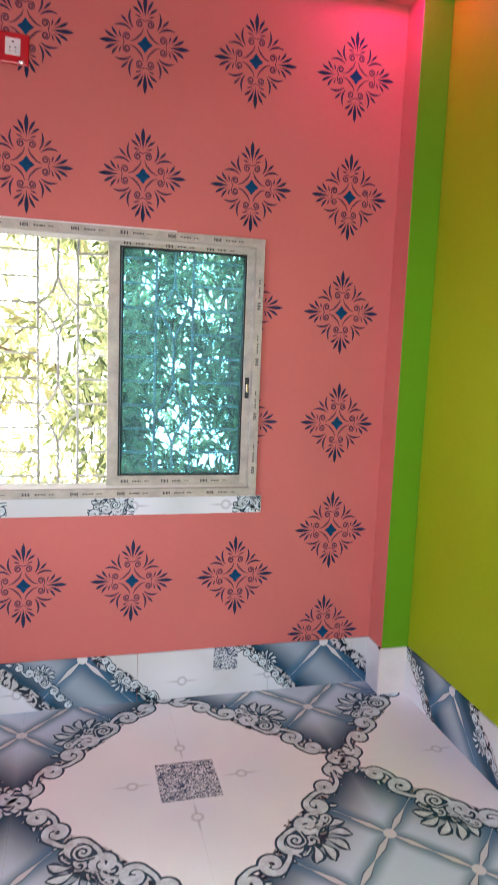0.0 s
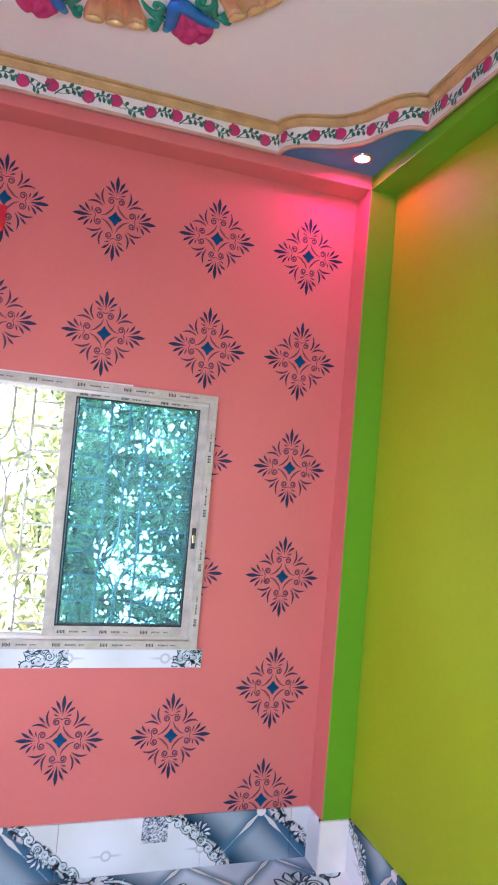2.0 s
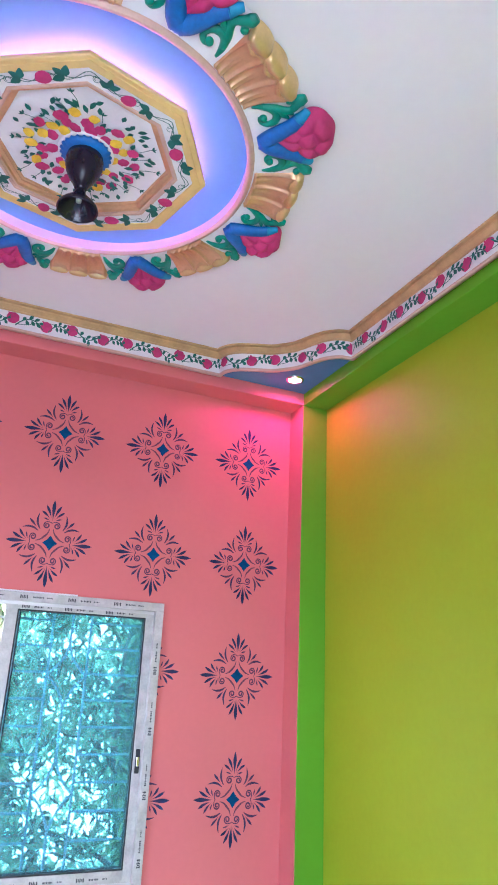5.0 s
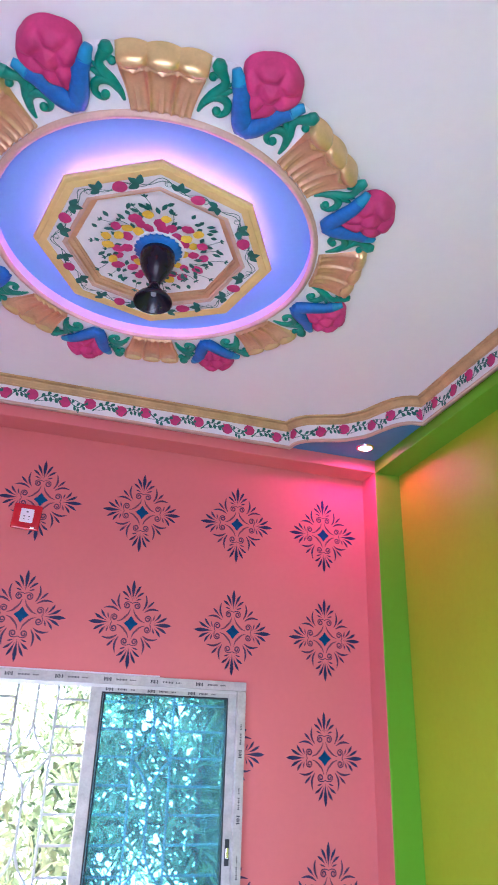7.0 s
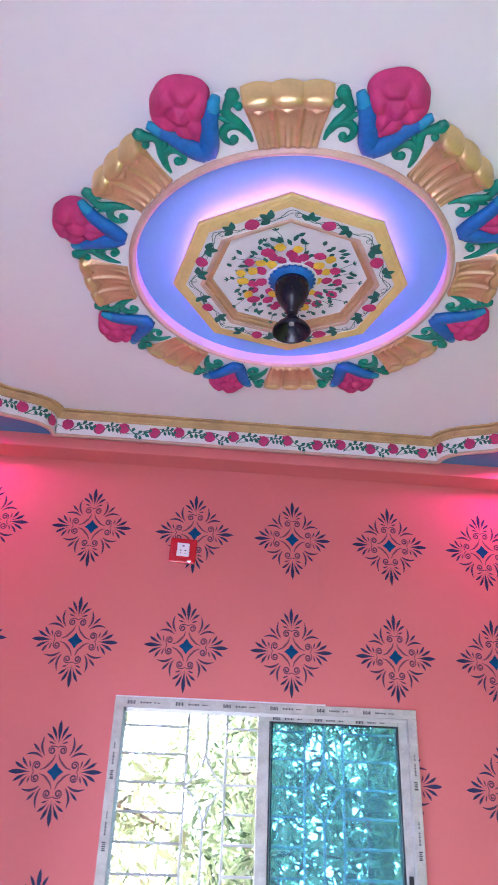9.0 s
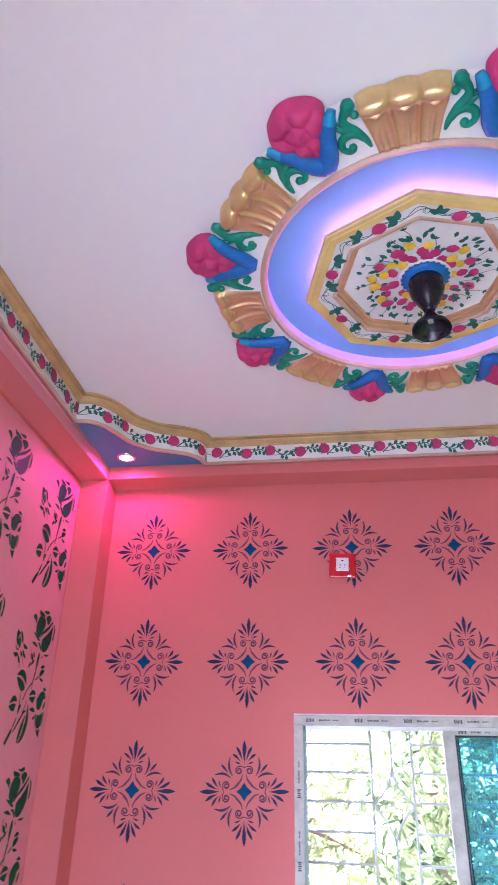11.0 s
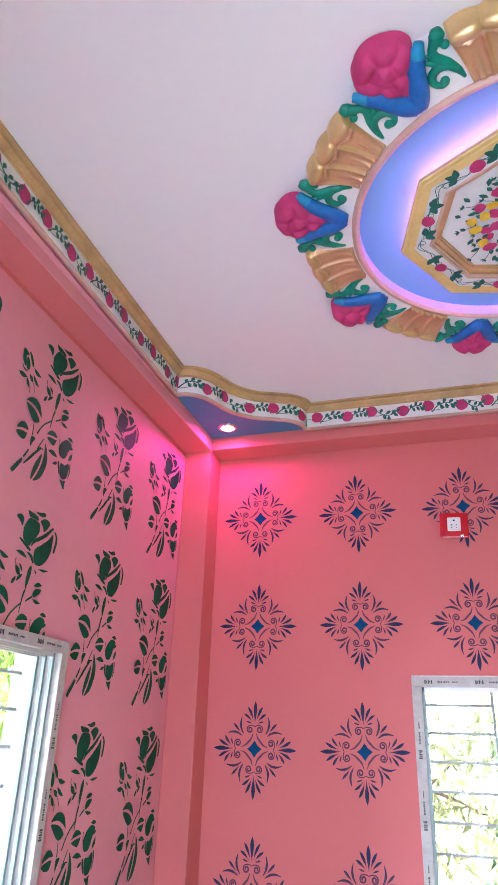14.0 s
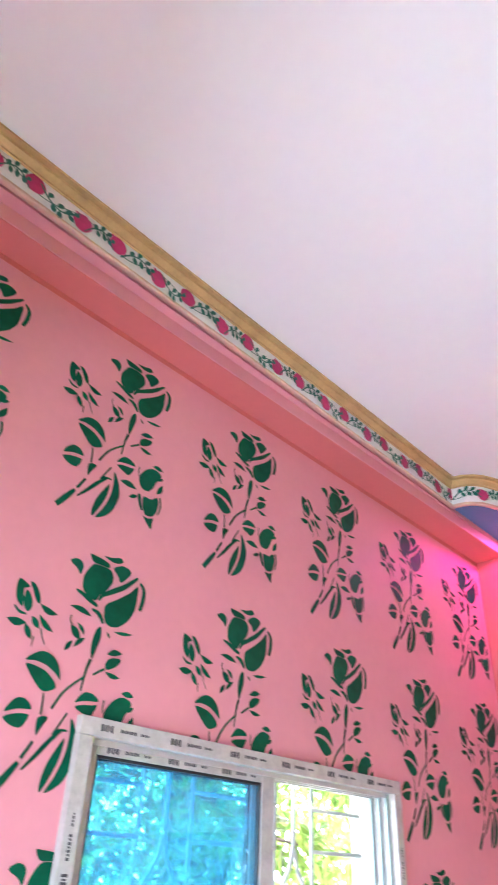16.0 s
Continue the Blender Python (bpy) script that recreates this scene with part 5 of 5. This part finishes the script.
def tree(x, y, seed, count, spread, low, high, leaves=None):
    rg = random.Random(seed)
    t = empty("mango_tree", pose(x, y, -0.56), "leafy green mango tree behind the window", "tree", "trees outside")
    bm = bmesh.new()
    tube(bm, smooth_line([(0, 0, -0.1), (0.06, 0.03, 1.0), (-0.05, 0.05, 2.0), (0.08, 0, 3.4)], False, 4), 0.13, 0.06, 10)
    part("trunk", bm, BARK, t, smooth=True)
    tips = []
    for k in range(9):
        a, z = 2 * math.pi * k / 9 + rg.uniform(-0.3, 0.3), rg.uniform(0.9, 3.0)
        l = rg.uniform(0.6, 1.0) * spread
        pts = smooth_line([(0, 0, z), (l * 0.4 * math.cos(a), l * 0.4 * math.sin(a), z + 0.25), (l * math.cos(a + 0.2), l * math.sin(a + 0.2), z + rg.uniform(0.1, 0.7))], False, 4)
        bm = bmesh.new()
        tube(bm, pts, 0.022, 0.006, 6)
        part("limb", bm, BARK, t, smooth=True)
        tips += pts[2:]
    verts, faces = [], []
    clumps = [(rg.uniform(-spread, spread), rg.uniform(-0.7, 0.7) * spread, rg.uniform(low, high)) for _ in range(count // 8)]
    clumps += [tuple(p) for p in tips]
    for cx, cy, cz in clumps:
        for _ in range(14):
            a, e = rg.uniform(0, 6.283), rg.uniform(-1.4, 0.25)
            d = Vector((math.cos(a) * math.cos(e), math.sin(a) * math.cos(e), math.sin(e)))
            side = d.cross(Vector((rg.uniform(-1, 1), rg.uniform(-1, 1), rg.uniform(-0.2, 1)))).normalized()
            up = side.cross(d)
            p = Vector((cx, cy, cz)) + Vector((rg.gauss(0, 0.07), rg.gauss(0, 0.07), rg.gauss(0, 0.07)))
            l, w = rg.uniform(0.09, 0.19), rg.uniform(0.013, 0.023)
            i = len(verts)
            verts += [p, p + d * l * 0.35 + side * w - up * 0.006, p + d * l - up * 0.02, p + d * l * 0.35 - side * w - up * 0.006, p + d * l * 0.4 + up * 0.004]
            faces += [(i, i + 1, i + 4), (i + 1, i + 2, i + 4), (i + 2, i + 3, i + 4), (i + 3, i, i + 4)]
    me = bpy.data.meshes.new("crown")
    me.from_pydata(verts, [], faces)
    me.materials.append(leaves or LEAVES)
    ob = new("crown", me)
    ob.parent = t


tree(-0.9, 5.2, 1, 2000, 1.3, 0.3, 4.2)
tree(1.3, 5.3, 2, 7000, 1.4, 0.3, 4.2, SHADE_LEAVES)
tree(3.2, 6.4, 3, 5200, 1.6, 0.4, 4.8)
tree(0.6, 7.6, 8, 4200, 1.9, 0.4, 5.2)
tree(-3.9, 1.7, 4, 4800, 1.4, 0.8, 4.8, SHADE_LEAVES)
tree(-3.1, 5.4, 9, 4400, 1.3, 2.2, 4.6, YOUNG)
tree(-3.6, 3.0, 12, 2600, 1.0, 1.2, 4.2, YOUNG)
tree(-4.7, 4.1, 5, 4200, 1.4, 1.6, 4.8, YOUNG)
tree(-4.6, 7.2, 6, 2600, 1.5, 0.8, 4.6)

# ---------------------------------------------------------------- floor and skirting tiles
floor = thing("floor", boxed(X_ROSE, X_GREEN, Y_REAR, Y_BACK, -0.12, -0.010), PLASTER, "glossy floor of tiles printed with buttoned satin", "floor", kind="structure")
tile = mesh_of("tile", boxed(-0.3013, 0.3013, -0.3013, 0.3013, -0.010, 0.0, bevel=0.0005), FLOOR_TILE)
S = 0.603
for i in range(-4, 3):
    for j in range(-6, 2):
        x, y = 0.402 + S * (i + 0.5), 2.36 + S * (j + 0.5)
        x0, x1, y0, y1 = max(x - S / 2, X_ROSE), min(x + S / 2, X_GREEN), max(y - S / 2, Y_REAR), min(y + S / 2, Y_BACK)
        if x1 - x0 < 0.01 or y1 - y0 < 0.01:
            continue
        if x1 - x0 > S - 0.001 and y1 - y0 > S - 0.001:
            shared("tile", tile, floor, pose(x, y, 0))
        else:
            part("tile", boxed(x0 + 0.0002, x1 - 0.0002, y0 + 0.0002, y1 - 0.0002, -0.010, 0, bevel=0.0005), FLOOR_TILE, floor)
skirting = empty("baseboard", Matrix(), "skirting of printed floor tiles along the walls", "skirting", kind="structure")
x = BEAM_R - 0.004
for l in (0.09, 0.41, 0.60, 0.60, 0.60, 0.60):
    x0 = max(x - l, BEAM_L)
    if x - x0 > 0.01:
        part("tile", boxed(x0 + 0.0008, x - 0.0008, Y_BACK - 0.011, Y_BACK, 0, SKIRT, bevel=0.0015), SKIRT_TILE, skirting)
    x = x0
part("tile", boxed(BEAM_R - 0.012, BEAM_R - 0.0005, BEAM_B, Y_BACK - 0.011, 0, SKIRT, bevel=0.0015), SKIRT_SIDE, skirting)
part("tile", boxed(BEAM_R - 0.012, X_GREEN - 0.011, BEAM_B - 0.011, BEAM_B, 0, SKIRT, bevel=0.0015), PLASTER, skirting, "plain off-white tile")
part("tile", boxed(X_ROSE + 0.011, BEAM_L, BEAM_B - 0.011, BEAM_B, 0, SKIRT, bevel=0.0015), PLASTER, skirting)
y = BEAM_B
while y > Y_REAR + 0.02:
    y0 = max(y - 0.60, Y_REAR)
    part("tile", boxed(X_GREEN - 0.011, X_GREEN, y0 + 0.0008, y - 0.0008, 0, SKIRT, bevel=0.0015), SKIRT_SIDE, skirting)
    part("tile", boxed(X_ROSE, X_ROSE + 0.011, y0 + 0.0008, y - 0.0008, 0, SKIRT, bevel=0.0015), SKIRT_SIDE, skirting)
    y = y0

# printed scroll borders round the white lozenges, and leaf sprays at their middles
edge = 0.603 * math.sqrt(2)
dark, light = bmesh.new(), bmesh.new()
for k in range(8):
    t0 = -edge / 2 + edge * (k + 0.5) / 8
    sg = 1 if k % 2 else -1
    off = 0.018 + 0.022 * math.cos(2 * math.pi * t0 / edge)
    size = 0.052 + 0.012 * (k in (2, 3, 4, 5))
    pts = [(t0 - size * 1.35, off - 0.012 * sg), (t0 - size * 0.5, off + size * 0.45 * sg)] + spiral(t0 + size * 0.45, off, size * 0.62, size * 0.16, math.pi * 0.6 * sg, -1.25 * sg, 16)
    ribbon(dark, pts, 0.027, 0.024, 0.0003, swell=0.020)
    ribbon(light, pts, 0.011, 0.010, 0.0006, swell=0.018)
    for j, fan in enumerate((55, 110)):
        p = Vector((t0 + size * (0.5 - 0.5 * j), off + 0.012))
        q = p + size * 0.85 * Vector((math.cos(radians(fan)), math.sin(radians(fan))))
        leaf(dark, p, q, 0.034, 0.008 * sg, 0.00035, full=0.6)
        leaf(light, p + 0.15 * (q - p), p + 0.92 * (q - p), 0.010, 0.010 * sg, 0.0007, full=0.6)
rg = random.Random(21)
blot(dark, [(0.105 * math.cos(k * math.pi / 6) * rg.uniform(0.8, 1.15), 0.062 + 0.064 * math.sin(k * math.pi / 6) * rg.uniform(0.75, 1.15)) for k in range(12)], 0.0003)
for k in range(5):
    an = radians(30 + 30 * k)
    p = Vector((0.045 * math.cos(an), 0.085 + 0.02 * math.sin(an)))
    q = p + (0.075 + 0.025 * math.sin(an)) * Vector((math.cos(an), math.sin(an)))
    leaf(dark, p, q, 0.050, 0.012, 0.0004, full=0.66)
    leaf(light, p + 0.1 * (q - p), p + 0.94 * (q - p), 0.026, 0.012, 0.0008, full=0.6)
for sx in (1, -1):
    for cx, cy, r, turn in ((0.060, 0.040, 0.030, 1.3), (0.030, 0.085, 0.022, -1.2), (0.088, 0.078, 0.018, 1.2)):
        pts = [(cx * sx * 0.3, cy - r * 0.2), (cx * sx * 0.7, cy + r * 0.9)] + spiral(cx * sx, cy, r, r * 0.25, math.pi / 2, -turn * sx, 14)
        ribbon(dark, pts, 0.018, 0.014, 0.0006, swell=0.010)
        ribbon(light, pts, 0.003, 0.006, 0.0009, swell=0.007)
dark_me, light_me = mesh_of("scroll_print", dark, PRINT_DARK), mesh_of("scroll_highlight", light, PRINT_LIGHT)
for cx, cy in ((0.402, 2.36), (0.402, 1.154), (-0.804, 2.36), (-0.804, 1.154), (1.608, 2.36), (1.608, 1.154)):
    for q in range(4):
        a = math.pi / 4 + q * math.pi / 2
        mx, my = cx + 0.603 / math.sqrt(2) * math.cos(a), cy + 0.603 / math.sqrt(2) * math.sin(a)
        m = pose(mx, my, 0.0, 0, 0, math.degrees(a) - 90)
        for nm, me, mt in (("scroll_print", dark_me, PRINT_DARK), ("scroll_highlight", light_me, PRINT_LIGHT)):
            bm = bmesh.new()
            bm.from_mesh(me)
            bmesh.ops.transform(bm, matrix=m, verts=bm.verts)
            for co, no in (((X_GREEN - 0.013, 0, 0), (1, 0, 0)), ((X_ROSE + 0.013, 0, 0), (-1, 0, 0)), ((0, Y_BACK - 0.013, 0), (0, 1, 0))):
                bmesh.ops.bisect_plane(bm, geom=bm.verts[:] + bm.edges[:] + bm.faces[:], plane_co=co, plane_no=no, clear_outer=True)
            if bm.faces:
                part(nm, bm, mt, floor)

# the same print, cut to the skirting's height
back, side = frame_of((0, Y_BACK - 0.0113, 0), (1, 0, 0), (0, 0, 1)), frame_of((X_GREEN - 0.0113, 0, 0), (0, -1, 0), (0, 0, 1))
for wall, ang, cx, cz in ((back, 228.6, 0.225, 0.125), (back, 48.6, 0.835, 0.12), (back, 48.6, -0.15, 0.13), (back, 228.6, -0.76, 0.125), (side, 48, -2.70, 0.115), (side, 228, -2.18, 0.14)):
    for nm, me, mt in (("scroll_print", dark_me, PRINT_DARK), ("scroll_highlight", light_me, PRINT_LIGHT)):
        bm = bmesh.new()
        bm.from_mesh(me)
        m = Matrix.Translation((cx, cz, 0)) @ Matrix.Rotation(radians(ang - 90), 4, "Z") @ Matrix.Scale(0.42, 4)
        bmesh.ops.transform(bm, matrix=m, verts=bm.verts)
        for co, no in (((0, SKIRT - 0.002, 0), (0, 1, 0)), ((0, 0.002, 0), (0, -1, 0)), ((BEAM_R - 0.014, 0, 0), (1, 0, 0)), ((-BEAM_B + 0.012, 0, 0), (-1, 0, 0))):
            bmesh.ops.bisect_plane(bm, geom=bm.verts[:] + bm.edges[:] + bm.faces[:], plane_co=co, plane_no=no, clear_outer=True)
        part(nm, bm, mt, skirting, m=wall)

# two scroll fans cut into the sill strip
sill_face = frame_of((0, Y_BACK - 0.0123, 0), (1, 0, 0), (0, 0, 1))
for cx, cz, ang in ((0.145, 0.862, 20), (0.150, 0.866, 250), (0.775, 0.862, -10), (0.765, 0.880, 120), (-0.36, 0.868, 200)):
    for nm, me, mt in (("scroll_print", dark_me, PRINT_DARK), ("scroll_highlight", light_me, PRINT_LIGHT)):
        bm = bmesh.new()
        bm.from_mesh(me)
        m = Matrix.Translation((cx, cz, 0)) @ Matrix.Rotation(radians(ang), 4, "Z") @ Matrix.Scale(0.52, 4)
        bmesh.ops.transform(bm, matrix=m, verts=bm.verts)
        for co, no in (((0, WIN1[2] - 0.003, 0), (0, 1, 0)), ((0, 0.848, 0), (0, -1, 0)), ((min(cx + 0.095, 0.798), 0, 0), (1, 0, 0)), ((max(cx - 0.095, WIN1[0] - 0.018), 0, 0), (-1, 0, 0))):
            bmesh.ops.bisect_plane(bm, geom=bm.verts[:] + bm.edges[:] + bm.faces[:], plane_co=co, plane_no=no, clear_outer=True)
        if bm.faces:
            part(nm, bm, mt, sill, m=sill_face)
